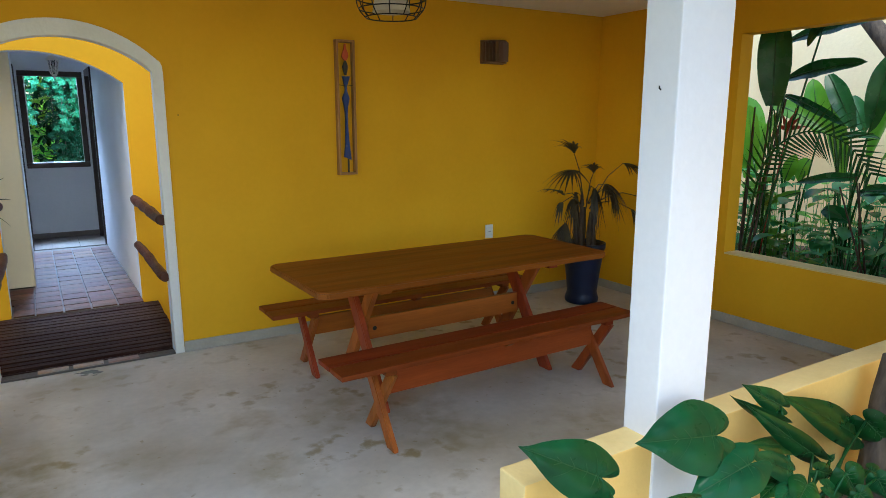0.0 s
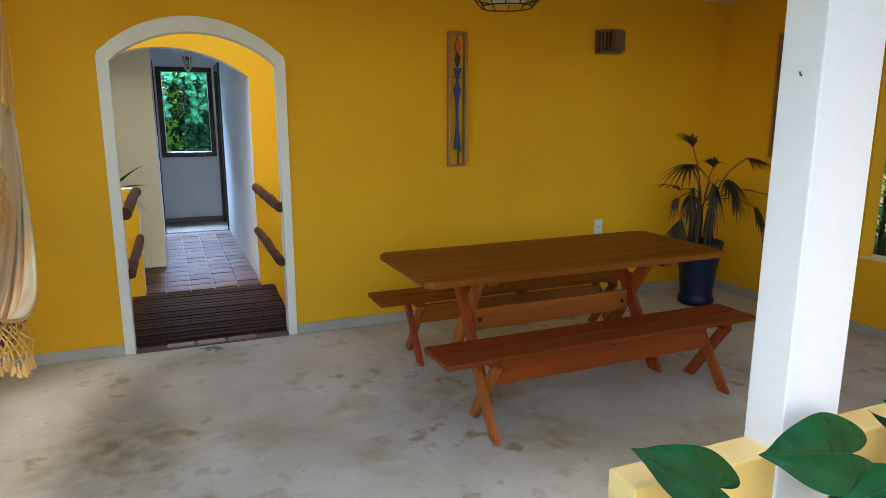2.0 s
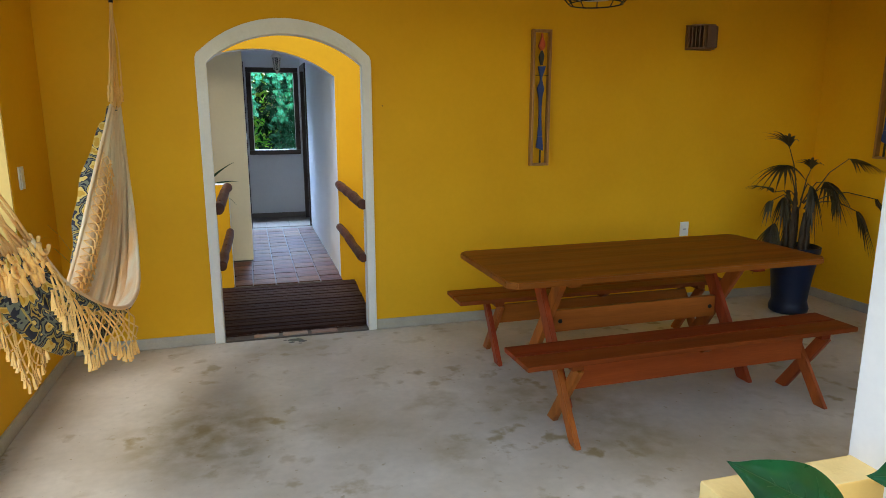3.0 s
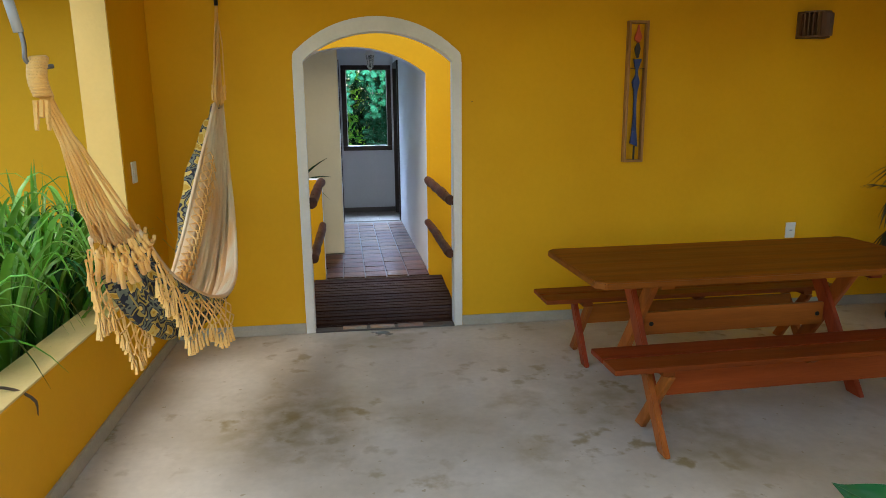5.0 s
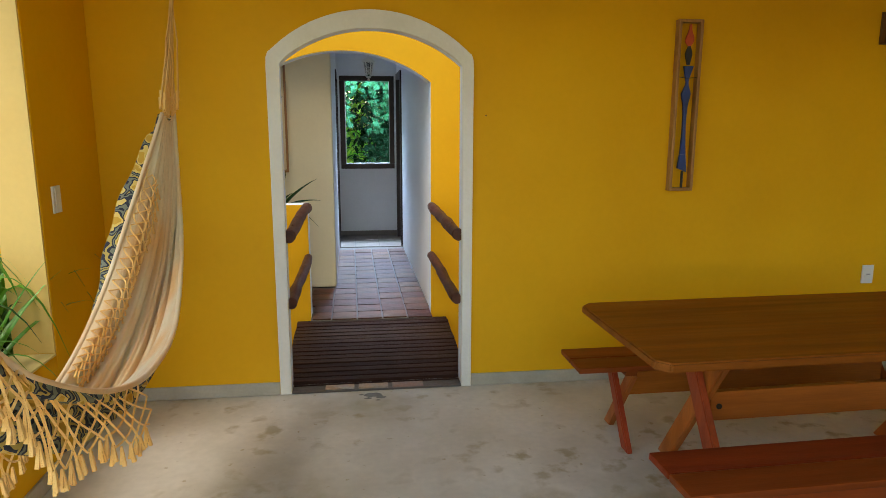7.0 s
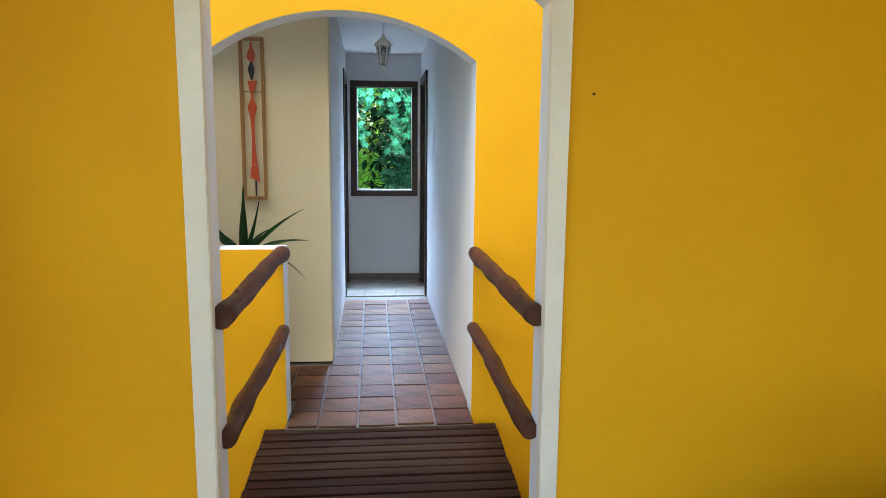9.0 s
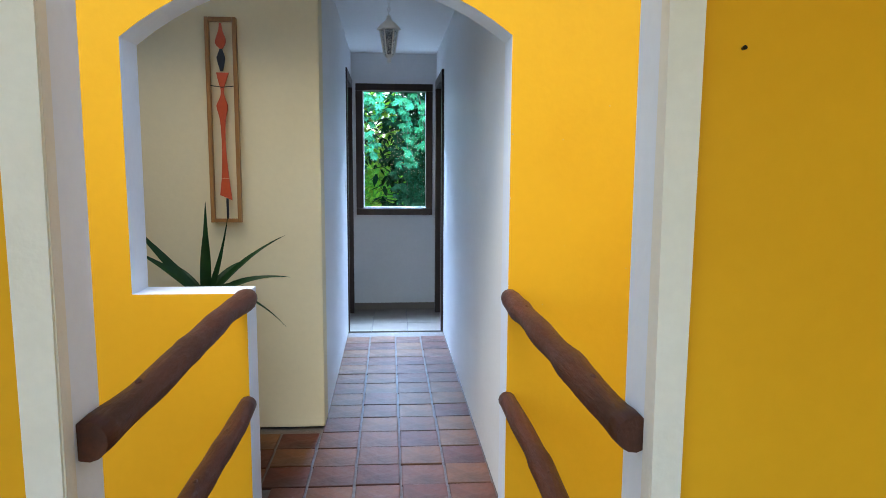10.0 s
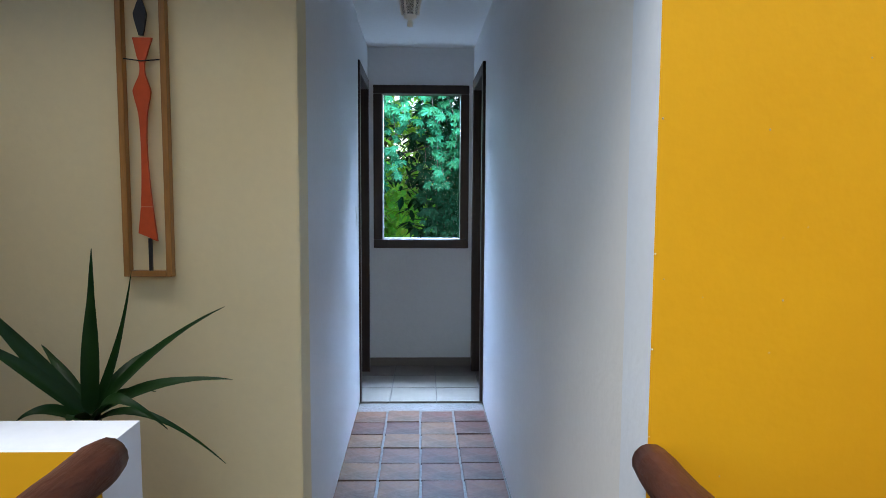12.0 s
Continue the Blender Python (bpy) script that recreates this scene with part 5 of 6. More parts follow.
for i, (x, y, s) in enumerate(((-1.62, 3.75, 1.0), (-1.60, 3.30, 0.95), (-1.95, 3.95, 1.15), (-1.98, 3.45, 1.1), (-1.65, 2.85, 0.9), (-2.0, 2.95, 1.05), (-1.68, 2.4, 0.9), (-2.05, 2.45, 1.0), (-1.85, 4.35, 1.05), (-2.3, 4.2, 1.1), (-1.60, 4.45, 0.95), (-1.60, 4.12, 0.85))):
    strap_plant(x, y, 20 + i, s)
tall = thing("strap_leaf_plant", "tall strap leaves standing beside the wall pier", "plant", pose(-1.60, 4.46, 0.355), "strap-leaved plants")
for k, (tip, w, dr) in enumerate((((0.02, -0.08, 1.00), 0.020, 0.0), ((-0.02, 0.06, 1.02), 0.022, 0.0), ((0.03, 0.02, 0.86), 0.024, 0.02), ((0.0, -0.16, 0.90), 0.018, 0.02), ((0.03, 0.09, 0.74), 0.022, 0.03), ((-0.04, -0.35, 0.84), 0.018, 0.10), ((-0.02, 0.12, 0.92), 0.018, 0.02))):
    bm = bmesh.new()
    blade(bm, (0, 0.015 * (k - 3), 0), tip, w, up=(0.8, -0.5, 0.3), droop=dr, fold=0.3, n=10)
    part("leaf", bm, LEAF_STRAP if k % 2 else LEAF_BRIGHT, tall)
over = thing("strap_leaf_plant", "strap leaves leaning out over the planter wall", "plant", pose(-1.44, 3.66, 0.355), "strap-leaved plants")
for k, (tip, w, dr) in enumerate((((0.27, 0.80, 0.50), 0.015, 0.16), ((0.29, 0.78, 0.34), 0.015, 0.15), ((0.24, 0.42, 0.62), 0.014, 0.06), ((0.40, 0.10, 0.16), 0.013, 0.22), ((0.36, -0.25, 0.10), 0.012, 0.20), ((0.25, 0.52, 0.55), 0.013, 0.08))):
    bm = bmesh.new()
    blade(bm, (0, 0.02 * k, 0), tip, w, droop=dr, fold=0.3, n=10)
    part("leaf", bm, LEAF_STRAP if k % 2 else LEAF_BRIGHT, over)
bm = bmesh.new()
tube(bm, spline([(-1.50, 2.60, 0.50), (-1.40, 2.70, 0.565), (-1.28, 2.74, 0.56), (-1.195, 2.76, 0.50), (-1.19, 2.765, 0.43)], 14), [0.006] * 12 + [0.004, 0.003, 0.002], 5)
dry = thing("dry_leaf", "curled dry brown leaf hanging over the planter wall", "leaf")
part("blade", bm, PALM_STEM, dry)

# ---- garden beyond the right opening ----
setting("garden_bed", boxed(X_RIGHT + WALL + 0.001, 8.0, -0.5, 6.0, -0.354, 0.12, 0.02), SOIL, "dark garden bed")
setting("wall_garden", boxed(7.6, 7.8, -4.0, 6.1, -0.355, 3.9), RENDER_WALL, "tall cream rendered garden wall")
rg = random.Random(9)


def heliconia(x, y, h, seed, count, mat, spread=0.5):
    rq = random.Random(seed)
    p = thing("heliconia_plant", "tall heliconia with broad paddle leaves in the garden", "plant", pose(x, y, 0.115), "garden heliconias")
    for i in range(count):
        a = rq.uniform(0, 2 * math.pi)
        lean = rq.uniform(0.1, spread)
        hub = Vector((lean * 0.5 * math.cos(a), lean * 0.5 * math.sin(a), h * rq.uniform(0.25, 0.72)))
        root = Vector((0.08 * math.cos(a), 0.08 * math.sin(a), 0))
        bm = bmesh.new()
        tube(bm, spline([root, root.lerp(hub, 0.5) + Vector((0, 0, 0.05)), hub], 6), [0.010, 0.010, 0.009, 0.009, 0.008, 0.007, 0.006], 6)
        part("stalk", bm, LEAF_DARK, p)
        tip = hub + Vector((lean * math.cos(a), lean * math.sin(a), h * rq.uniform(0.05, 0.42)))
        bm = bmesh.new()
        blade(bm, hub, tip, rq.uniform(0.11, 0.19), droop=rq.uniform(0.0, 0.16), fold=0.3, n=10, shape="paddle")
        part("leaf", bm, mat, p)


heliconia(6.9, 4.75, 2.3, 4, 4, LEAF_BRIGHT)
heliconia(7.0, 3.7, 2.2, 6, 4, LEAF_BRIGHT)
heliconia(6.5, 2.2, 2.4, 3, 6, LEAF_DARK)
heliconia(5.9, 1.6, 2.3, 8, 7, LEAF_DARK)
heliconia(6.8, 1.2, 2.3, 9, 6, LEAF_BRIGHT)
# large single leaves on long stalks near the opening: base, tip, half width
BROAD = (("heliconia with one very large hanging leaf beside the opening", (5.28, 3.60, 0.115), LEAF_DARK, (
             ((5.20, 3.49, 1.68), (5.20, 3.52, 2.50), 0.135), ((5.35, 3.47, 1.90), (5.35, 2.87, 1.99), 0.085), ((5.40, 3.52, 1.77), (5.40, 3.00, 1.52), 0.046),
             ((5.50, 3.57, 2.22), (5.50, 2.80, 2.34), 0.080), ((5.45, 3.28, 2.31), (5.45, 3.40, 2.15), 0.048))),
         ("heliconia with drooping dark paddle leaves", (5.95, 3.2, 0.115), LEAF_DARK, (
             ((5.90, 3.45, 1.95), (5.90, 3.19, 1.47), 0.090), ((5.90, 2.98, 2.05), (5.90, 3.06, 1.47), 0.105), ((6.50, 3.56, 1.78), (6.50, 3.40, 1.45), 0.085),
             ((5.50, 2.92, 1.13), (5.50, 3.41, 1.05), 0.048), ((5.50, 2.89, 1.01), (5.50, 2.60, 1.04), 0.060), ((5.40, 3.10, 0.87), (5.40, 2.88, 0.78), 0.072), ((5.90, 3.29, 1.44), (5.90, 2.98, 1.42), 0.030))),
         ("heliconia with sunlit light green paddle leaves", (6.3, 3.95, 0.115), LEAF_BRIGHT, (
             ((6.30, 3.70, 1.45), (6.30, 3.82, 1.95), 0.115), ((6.30, 4.36, 1.20), (6.30, 4.44, 1.72), 0.100), ((6.00, 4.00, 1.73), (6.00, 3.47, 1.47), 0.092),
             ((6.20, 3.93, 1.00), (6.20, 3.85, 1.25), 0.068), ((6.40, 3.83, 1.20), (6.40, 3.92, 0.98), 0.085), ((5.60, 3.42, 0.96), (5.60, 3.78, 0.79), 0.040), ((6.1, 4.30, 0.95), (6.1, 4.05, 0.80), 0.07))))
for label, foot, mat, leaves in BROAD:
    big = thing("heliconia_plant", label, "plant", pose(*foot), "garden heliconias")
    for i, (hub, tip, w) in enumerate(leaves):
        hub, tip = Vector(hub) - Vector(foot), Vector(tip) - Vector(foot)
        root = Vector((0.09 * math.cos(i * 2.4), 0.09 * math.sin(i * 2.4), 0))
        bm = bmesh.new()
        tube(bm, spline([root, root.lerp(hub, 0.55) + Vector((0, 0, 0.06)), hub], 8), [0.012, 0.012, 0.011, 0.011, 0.010, 0.009, 0.008, 0.008, 0.007], 7)
        part("stalk", bm, LEAF_DARK, big, "", True)
        bm = bmesh.new()
        up = Vector((-0.75, -0.35 + 0.2 * math.sin(i * 1.7), 0.55))
        blade(bm, hub, tip, w, up=up.normalized(), droop=0.03, fold=0.22, n=14, shape="paddle")
        for v in bm.verts:
            v.co += 0.010 * Vector((noise.noise(v.co * 9), 0, noise.noise(v.co * 9 + Vector((5, 5, 5)))))
        leaf = part("leaf", bm, mat, big)
        bm = bmesh.new()
        upn = up.normalized()
        tube(bm, [hub.lerp(tip, k / 6) + upn * (0.12 * k / 6 * (1 - k / 6) + 0.003) for k in range(7)], [0.006, 0.005, 0.0045, 0.004, 0.003, 0.002, 0.001], 5)
        part("midrib", bm, LEAF_VEIN, leaf, "pale midrib")
    if mat is LEAF_DARK and foot[0] < 5.5:
        bm = bmesh.new()
        f = Vector((5.30, 3.40, 1.50)) - Vector(foot)
        for tip in ((0, 0.10, 0.02), (0, 0.06, 0.12), (0, -0.10, 0.10), (0, -0.16, 0.02), (0, 0.02, -0.10), (0, -0.06, 0.16)):
            blade(bm, f, f + Vector(tip), 0.020, up=(-1, 0, 0.2), n=4, fold=0.5)
        tube(bm, [(0.05, 0, 0), f * 0.5, f], 0.006, 6)
        part("flower", bm, BRACT, big, "red pointed flower bracts")
# dark slender canes in front
canes = thing("cane_clump", "clump of slender dark canes beside the opening", "plant", pose(5.15, 3.58, 0.115))
for i, (foot, top) in enumerate((((0, 0.07, 0), (0, 0.03, 1.56)), ((0, -0.02, 0), (0.02, -0.22, 1.62)), ((0, 0.03, 0), (0.03, -0.09, 1.57)), ((0.05, 0.10, 0), (0.05, 0.06, 1.4)))):
    bm = bmesh.new()
    a0, a1 = Vector(foot), Vector(top)
    tube(bm, spline([a0, a0.lerp(a1, 0.5) + Vector((0, 0.03 * math.sin(i * 2), 0)), a1], 8), [0.012 - 0.0006 * k for k in range(9)], 7)
    part("cane", bm, BARK, canes, "", True)
reeds = thing("cane_clump", "crossing slender green canes in the garden bed", "plant", pose(5.3, 2.72, 0.115))
for i in range(6):
    bm = bmesh.new()
    y0, y1 = -0.12 + 0.035 * i, 0.22 - 0.07 * ((i * 5) % 9)
    tube(bm, [(0.05 * (i % 3), y0, 0), (0.05 * (i % 3), (y0 + y1) / 2, 0.5), (0.04 * (i % 4), y1, 0.95 + 0.04 * (i % 3))], [0.010, 0.008, 0.006], 6)
    part("cane", bm, LEAF_DARK if i % 2 else PALM_STEM, reeds, "", True)


def feather_palm(x, y, h, fronds, seed):
    rq = random.Random(seed)
    p = thing("feather_palm", "slender palm with dark feathered fronds in the garden", "palm", pose(x, y, 0.115))
    for i in range(fronds):
        a = rq.uniform(0, 2 * math.pi) if i > 2 else radians((-60, -100, -140)[i])
        top = Vector((0.12 * math.cos(a), 0.12 * math.sin(a), h * rq.uniform(0.75, 1.0)))
        end = top + Vector((0.75 * math.cos(a), 0.75 * math.sin(a), rq.uniform(-0.35, 0.15)))
        curve = spline([(0.05 * math.cos(a), 0.05 * math.sin(a), 0), top * 0.6, top, top.lerp(end, 0.5) + Vector((0, 0, 0.12)), end], 24)
        bm = bmesh.new()
        tube(bm, curve, [0.014 - 0.0005 * k for k in range(25)], 5)
        part("stalk", bm, LEAF_DARK, p)
        bm = bmesh.new()
        for k in range(11, 25):
            c = curve[k]
            d = (curve[min(24, k + 1)] - curve[k - 1]).normalized()
            sd = d.cross(Vector((0, 0, 1))).normalized()
            for sg in (-1, 1):
                for e in (0.0, 0.5):
                    q = c - d * 0.03 * e
                    blade(bm, q, q + (sd * sg * 0.30 + d * 0.16 + Vector((0, 0, -0.08))) * (1.1 - 0.02 * (k - 11)), 0.010, n=3, fold=0.3)
        part("frond", bm, LEAF_DARK, p)


feather_palm(5.9, 2.55, 1.25, 4, 3)
arch = thing("feather_palm", "dark feathered palm frond arching across the opening", "palm", pose(5.1, 3.58, 0.115))
curve = spline([(0, 0.02, 0), (0, -0.02, 0.5), (0, -0.10, 1.02), (0, -0.25, 1.27), (0.02, -0.48, 1.37), (0.04, -0.74, 1.28), (0.05, -0.92, 1.08)], 40)
bm = bmesh.new()
tube(bm, curve, [0.013 - 0.00028 * k for k in range(41)], 6)
part("stalk", bm, LEAF_DARK, arch, "", True)
for sg in (-1, 1):
    bm = bmesh.new()
    for k in range(11, 41):
        c = curve[k]
        d = (curve[min(40, k + 1)] - curve[k - 1]).normalized()
        sd = d.cross(Vector((-1, 0, 0))).normalized()
        ln = 0.27 * (1.0 - 0.45 * abs((k - 24) / 17) ** 2)
        blade(bm, c, c + (sd * sg + d * 0.75 + Vector((0, 0, -0.25))).normalized() * ln, 0.009, up=(-1, 0, 0.2), n=4, fold=0.25)
    part("frond", bm, LEAF_DARK, arch, "feathered leaflets")


def low_plant(x, y, seed, mat):
    rq = random.Random(seed)
    p = thing("broadleaf_plant", "low broad-leaved plant covering the garden bed", "plant", pose(x, y, 0.115), "low garden plants")
    bm = bmesh.new()
    for i in range(22):
        a = rq.uniform(0, 6.28)
        h = rq.uniform(0.15, 0.60) if i % 4 else rq.uniform(0.6, 0.95)
        r = rq.uniform(0.05, 0.26)
        c = Vector((r * math.cos(a), r * math.sin(a), h))
        t = c + Vector((0.20 * math.cos(a), 0.20 * math.sin(a), rq.uniform(-0.09, 0.02)))
        tube(bm, [(0, 0, 0), c], 0.003, 3, False)
        blade(bm, c, t, rq.uniform(0.05, 0.09), droop=0.02, fold=0.2, n=6, shape="paddle")
    part("leaves", bm, mat, p)


k = 0
for x in (5.4, 5.85, 6.35, 6.9):
    for y in (2.3, 2.75, 3.2, 3.65, 4.1, 4.6):
        k += 1
        low_plant(x + rg.uniform(-0.12, 0.12), y + rg.uniform(-0.15, 0.15), 50 + k, (LEAF_SHEEN, LEAF_BRIGHT, LEAF_SHEEN)[k % 3])
leaning = thing("leaning_tree", "dark leaning tree trunk behind the heliconias", "tree", pose(6.6, 2.6, 0.1))
bm = bmesh.new()
tube(bm, spline([(0.3, -0.6, 0), (0.2, -0.2, 1.0), (0.0, 0.55, 1.9), (0.0, 1.05, 2.5), (-0.1, 1.6, 3.2)], 20), [0.10 - 0.002 * k for k in range(21)], 12)
part("trunk", bm, BARK, leaning, "", True)

# ---- vines and trees beyond the corridor window ----


def leafy(name, label, centre, radius, count, seed, mats, leaf=0.11, trunk=True):
    rq = random.Random(seed)
    t = thing(name, label, "tree", pose(*centre))
    if trunk:
        bm = bmesh.new()
        tube(bm, [(0, 0, -0.36 - centre[2]), (0.05, 0.02, radius * 0.2), (0.0, 0.1, radius)], [0.13, 0.10, 0.05], 12)
        part("trunk", bm, BARK, t, "", True)
        for i in range(6):
            a = rq.uniform(0, 6.28)
            bm = bmesh.new()
            z0 = rq.uniform(-0.6, 0.7) * radius
            tube(bm, [(0.03, 0.05, z0), (radius * 0.4 * math.cos(a), radius * 0.3 * math.sin(a), z0 + 0.35), (radius * 0.8 * math.cos(a), radius * 0.5 * math.sin(a), z0 + 0.5)], [0.045, 0.03, 0.012], 7)
            part("limb", bm, BARK, t)
    clumps = [Vector((rq.gauss(0, 0.5) * radius, rq.gauss(0, 0.35) * radius, rq.uniform(-1.2, 1.2) * radius)) for _ in range(26)]
    for mi, mat in enumerate(mats):
        bm = bmesh.new()
        for i in range(count):
            c = rq.choice(clumps) + Vector((rq.gauss(0, 0.22), rq.gauss(0, 0.16), rq.gauss(0, 0.26)))
            a, s = rq.uniform(0, 6.28), leaf * rq.uniform(0.6, 1.3)
            for k in range(3 if rq.random() < 0.6 else 1):
                b = a + (k - 1) * 0.8
                d = Vector((math.cos(b) * 0.8, math.sin(b) * 0.6 - 0.2, rq.uniform(-0.9, 0.1))).normalized()
                blade(bm, c, c + d * s, s * 0.22, n=2, fold=0.3, shape="paddle")
        part("crown", bm, mat, t)


leafy("vine_tree", "tree hung with broad-leaved vines outside the window, coloured as in shade", (1.0, 13.7, 1.4), 0.78, 1200, 31, (LEAF_VINE_SHADE, LEAF_VINE_SHADE), 0.17)


def palmate(bm, c, aim, size, rq):
    """A hand-shaped leaf of five narrow leaflets hanging from its joint."""
    aim = Vector(aim).normalized()
    side = aim.cross(Vector((0.1, -1, 0.2))).normalized()
    for k in range(5):
        a = (k - 2) * 0.55 + rq.uniform(-0.1, 0.1)
        d = aim * math.cos(a) + side * math.sin(a) + Vector((0, -0.15, 0))
        ln = size * (1.0 - 0.14 * abs(k - 2))
        blade(bm, c, c + d * ln, ln * 0.17, up=(0, -0.9, 0.4), n=3, fold=0.3, shape="paddle")


curtain = thing("vine_tree", "tree limb hung with a curtain of hand-shaped vine leaves", "tree", pose(1.75, 11.3, -0.36))
bm = bmesh.new()
tube(bm, spline([(0, 0.3, 0), (-0.05, 0.25, 1.3), (-0.1, 0.15, 2.5), (-0.5, 0.05, 3.15)], 14), [0.10 - 0.004 * k for k in range(15)], 12)
part("trunk", bm, BARK, curtain, "", True)
bm = bmesh.new()
tube(bm, spline([(-0.3, 0.08, 3.0), (-1.0, 0.0, 3.2), (-1.8, 0.0, 3.15), (-2.6, 0.05, 3.2)], 14), [0.05 - 0.002 * k for k in range(15)], 9)
part("limb", bm, BARK, curtain, "", True)
rv = random.Random(61)
STRANDS = [(-2.12 + 0.072 * i, rv.uniform(1.70, 2.05) if i < 6 else rv.uniform(2.25, 2.55), LEAF_TEAL, 0) for i in range(9)]
STRANDS += [(-1.39 + 0.08 * i, rv.uniform(1.75, 2.15), LEAF_TEAL, 0) for i in range(8)]
# Deep strands take the darkened leaf, for the shade inside the curtain.
STRANDS += [(-1.41 + 0.047 * i + 0.02 * (i % 2), rv.uniform(0.5, 1.1), LEAF_VINE_SHADE, 1) for i in range(14)]
STRANDS += [(-2.08, 1.25, LEAF_VINE_SHADE, 1), (-1.98, 1.3, LEAF_VINE_SHADE, 1)]
for i, (x, low, mat, deep) in enumerate(STRANDS):
    y = rv.uniform(-0.14, 0.06) + 0.22 * deep
    top = 3.15 if x < -1.0 else 3.05
    run = spline([(x, y * 0.3, top), (x + rv.uniform(-0.05, 0.05), y, (top * 2 + low) / 3), (x + rv.uniform(-0.06, 0.06), y, (top + low * 2) / 3), (x + rv.uniform(-0.05, 0.05), y, low)], 18)
    bm = bmesh.new()
    tube(bm, run, 0.004, 4)
    stem = part("stem", bm, BARK, curtain)
    bm = bmesh.new()
    for k in range(int((top - low) * (44 if deep else 30))):
        c = run[min(18, int(rv.random() ** 0.8 * 18.99))] + Vector((rv.gauss(0, 0.035), rv.gauss(0, 0.05), rv.uniform(-0.05, 0.05)))
        palmate(bm, c, (rv.uniform(-0.7, 0.7), -0.35, -0.8), rv.uniform(0.055, 0.095), rv)
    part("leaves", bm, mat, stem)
leafy("garden_tree", "sunlit light green tree in the back garden", (-0.6, 16.2, 2.2), 1.5, 1000, 33, (LEAF_TREE, LEAF_TREE), 0.20)
leafy("garden_tree", "light green tree in the back garden", (2.4, 18.0, 2.6), 2.0, 1100, 34, (LEAF_TREE, LEAF_TREE), 0.20)
leafy("garden_tree", "light green tree in the back garden", (-3.4, 18.5, 2.6), 2.2, 1100, 35, (LEAF_TREE, LEAF_TREE), 0.22)

hedge = thing("garden_hedge", "tall bright green leafy hedge closing the back garden", "hedge", pose(0, 20.5, 0))
bm = bmesh.new()
bmesh.ops.create_grid(bm, x_segments=60, y_segments=30, size=1)
for v in bm.verts:
    x, z = v.co.x * 8, (v.co.y + 1) * 1.25
    v.co = Vector((x, 0.55 * noise.noise(Vector((x * 0.8, z * 0.8, 3))) + 0.3 * noise.noise(Vector((x * 2.5, z * 2.5, 1))), z - 0.37 + 0.35 * noise.noise(Vector((x * 0.9, 7, 2))) * (z / 5)))
part("inner_growth", bm, LEAF_BRIGHT, hedge, "shaded inner growth", True)
rh = random.Random(77)
for mat, cnt in ((LEAF_TREE, 1600), (LEAF_BRIGHT, 800)):
    bm = bmesh.new()
    for i in range(cnt):
        x, z = rh.uniform(-5.0, 5.5), rh.uniform(-0.3, 2.5)
        y0 = -0.25 + 0.55 * noise.noise(Vector((x * 0.8, z * 0.8, 3))) - rh.uniform(0, 0.45)
        c = Vector((x, y0, z))
        d = Vector((rh.uniform(-1, 1), rh.uniform(-0.9, -0.1), rh.uniform(-1, 0.3))).normalized()
        s = rh.uniform(0.14, 0.30)
        blade(bm, c, c + d * s, s * 0.24, n=2, fold=0.3, shape="paddle")
    part("foliage", bm, mat, hedge)["kind"] = "stuff"

# ---- pieces: threshold bricks and floor tiles ----
thr = thing("doorway_threshold", "worn bricks set in dark mortar across the arch", "threshold")
part("mortar", boxed(A0 + 0.004, A1 - 0.004, Y_BACK - 0.010, 4.885, 0.001, 0.012), GROUT, thr)
part("riser", boxed(A0 + 0.006, A1 - 0.006, 4.886, 4.902, -0.02, 0.0165), DECK, thr, "dark wooden riser under the ramp")
for i, (x0, x1) in enumerate(((-0.08, 0.09), (0.115, 0.29), (0.315, 0.50))):
    bm = boxed(x0, x1, Y_BACK + 0.004 - 0.004 * i, 4.868, 0.004, 0.022, 0.005)
    part("brick", bm, BRICK, thr)

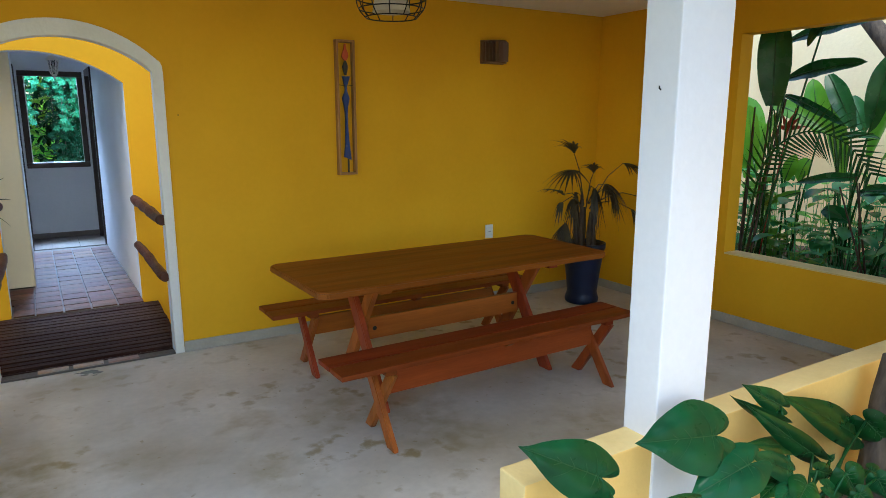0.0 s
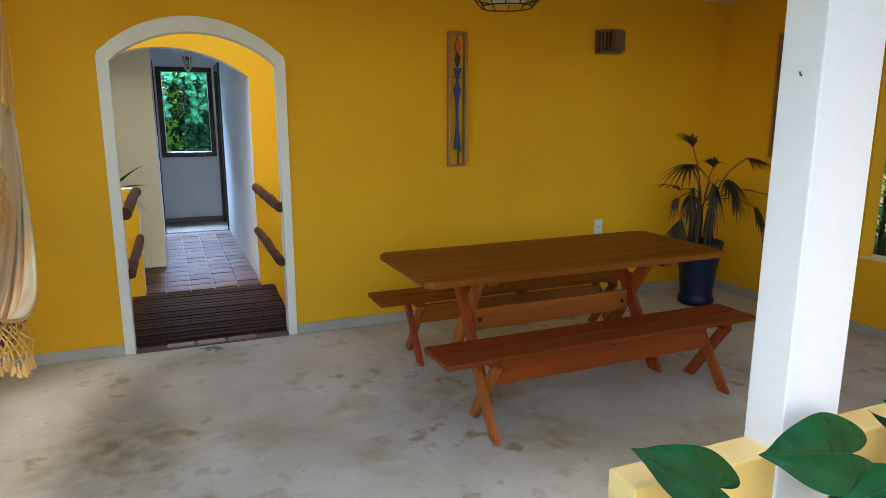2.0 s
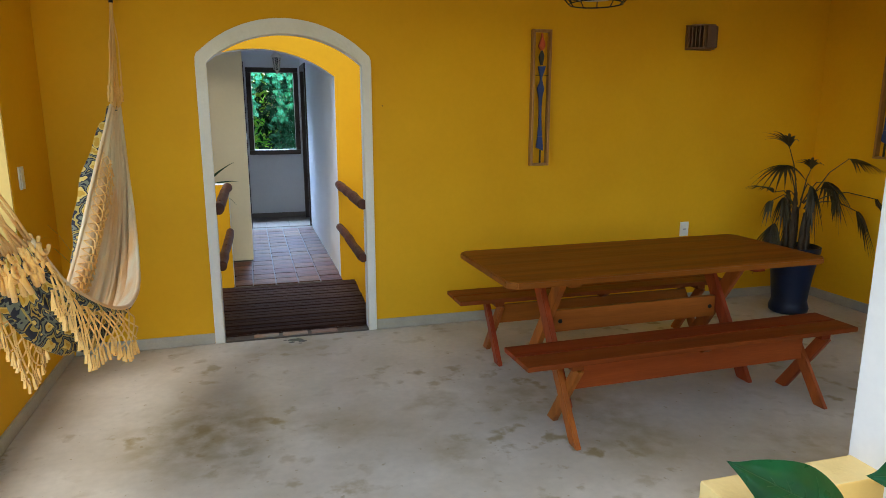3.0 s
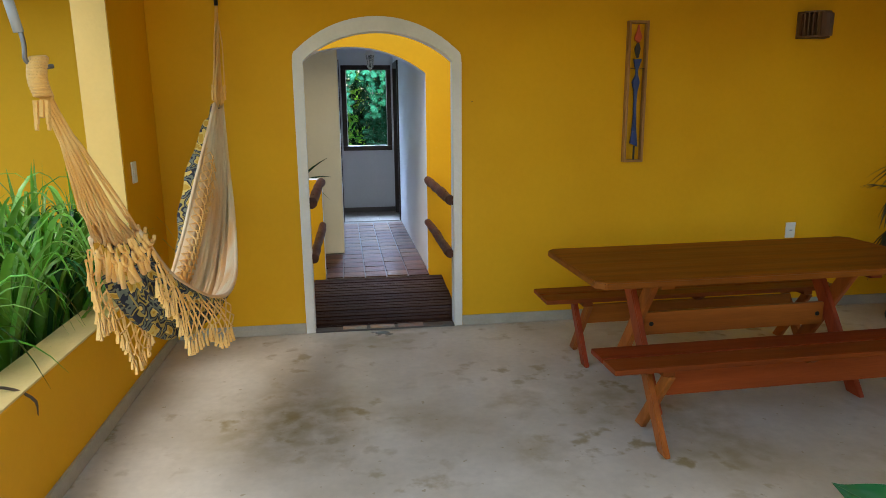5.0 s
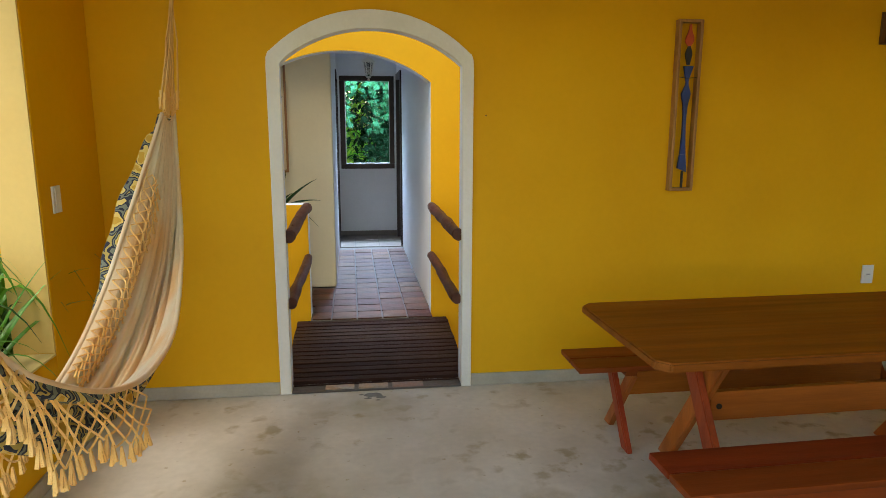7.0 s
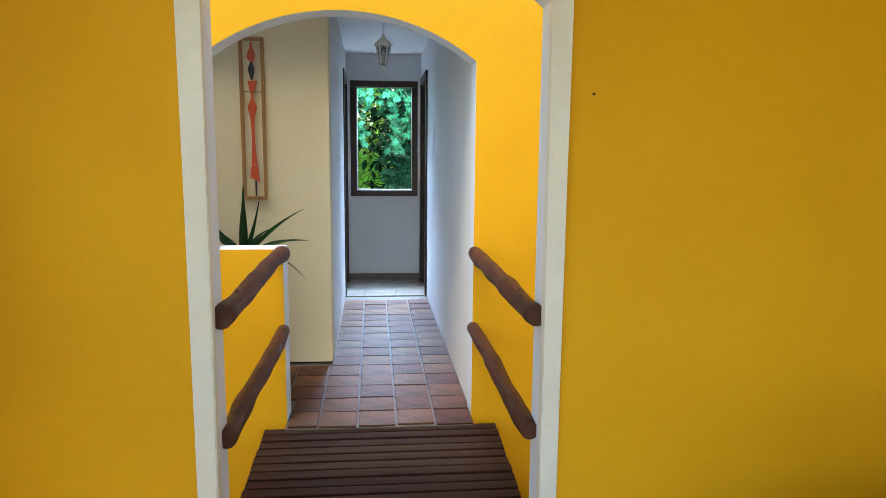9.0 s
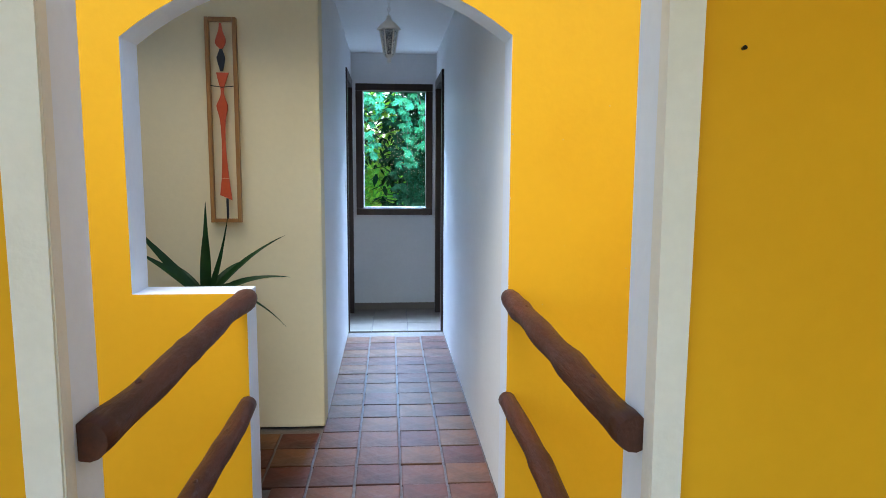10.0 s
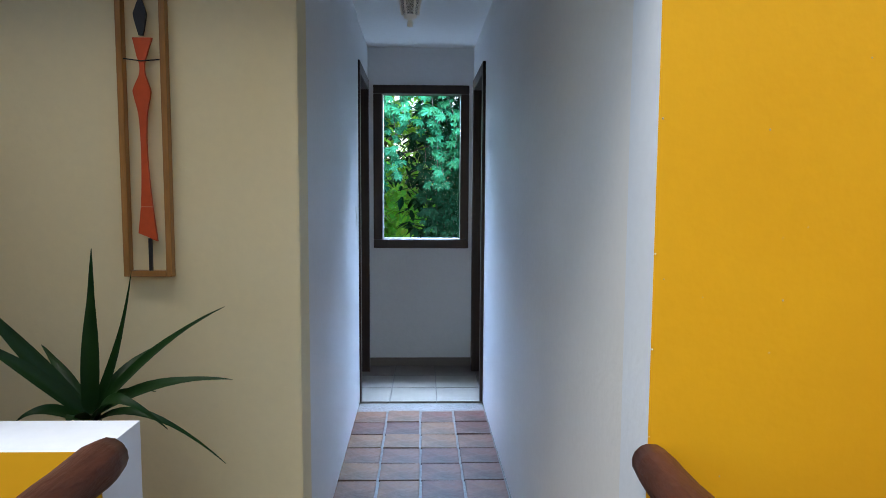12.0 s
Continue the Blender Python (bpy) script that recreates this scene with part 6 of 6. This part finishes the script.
# Glossy patch added to give the floor its reflected glint before the arch.
glint = thing("puddle", "small glossy patch added on the cement for a reflected glint", "puddle")
bm = bmesh.new()
rp = random.Random(3)
for cx, cy, r in ((0.20, 4.735, 0.055), (0.245, 4.70, 0.03), (0.17, 4.69, 0.022), (0.225, 4.66, 0.014), (0.13, 4.745, 0.016)):
    ring = [bm.verts.new((cx + r * rp.uniform(0.75, 1.2) * math.cos(a), cy + r * 0.6 * rp.uniform(0.75, 1.2) * math.sin(a), 0.001)) for a in [2 * math.pi * k / 16 for k in range(16)]]
    mid = bm.verts.new((cx, cy, 0.0030))
    for k in range(16):
        bm.faces.new((ring[k], ring[(k + 1) % 16], mid))
part("water", bm, GLINT_FILM, glint, "", True)

tile_floor = bpy.data.objects["floor_hall"]
P = 0.190
tile_mesh = [mesh_from("tile", boxed(-P * w / 2, P * w / 2, -P * w / 2, P * w / 2, -0.011, 0.0, 0.0035), TERRACOTTA) for w in (0.945, 0.93, 0.95)]
rt = random.Random(11)
y = 5.905
while y < 8.68:
    for c in range(-9, 5):
        lo, hi = -0.086 + P * c, -0.086 + P * (c + 1)
        if y < Y_SECOND + 0.13:
            lo = max(lo, HALF_X + 0.004)
        if y > 6.74:
            lo = max(lo, HALL_L - 0.003)
        hi = min(hi, HALL_R + 0.003)
        if hi - lo < 0.05:
            continue
        o = new("tile", tile_mesh[rt.randrange(3)])
        o.parent = tile_floor
        o.matrix_basis = Matrix.LocRotScale(((lo + hi) / 2 + SKEW * (y - 6.3), y + P / 2 + rt.uniform(-0.006, 0.006), Z_HALL + rt.uniform(-0.0015, 0.0015)), Euler((rt.uniform(-0.006, 0.006), rt.uniform(-0.006, 0.006), rt.uniform(-0.01, 0.01))), ((hi - lo) / P, 1, 1))
    y += P * 0.975
pale = mesh_from("tile", boxed(-0.1405, 0.1405, -0.1405, 0.1405, -0.011, 0.0, 0.002), PALE_TILE)
for i in range(-1, 4):
    for j in range(3):
        o = new("tile", pale)
        o.parent = tile_floor
        o.matrix_basis = Matrix.Translation((-0.063 + 0.286 * i, 8.998 + 0.286 * j, Z_HALL + 0.001))
setting("baseboard_hall", boxed(HALL_L - 0.034, HALL_R - 0.036, HALL_END - 0.010, HALL_END - 0.001, Z_HALL, Z_HALL + 0.062, 0.002), PALE_TILE, "pale ceramic skirting")
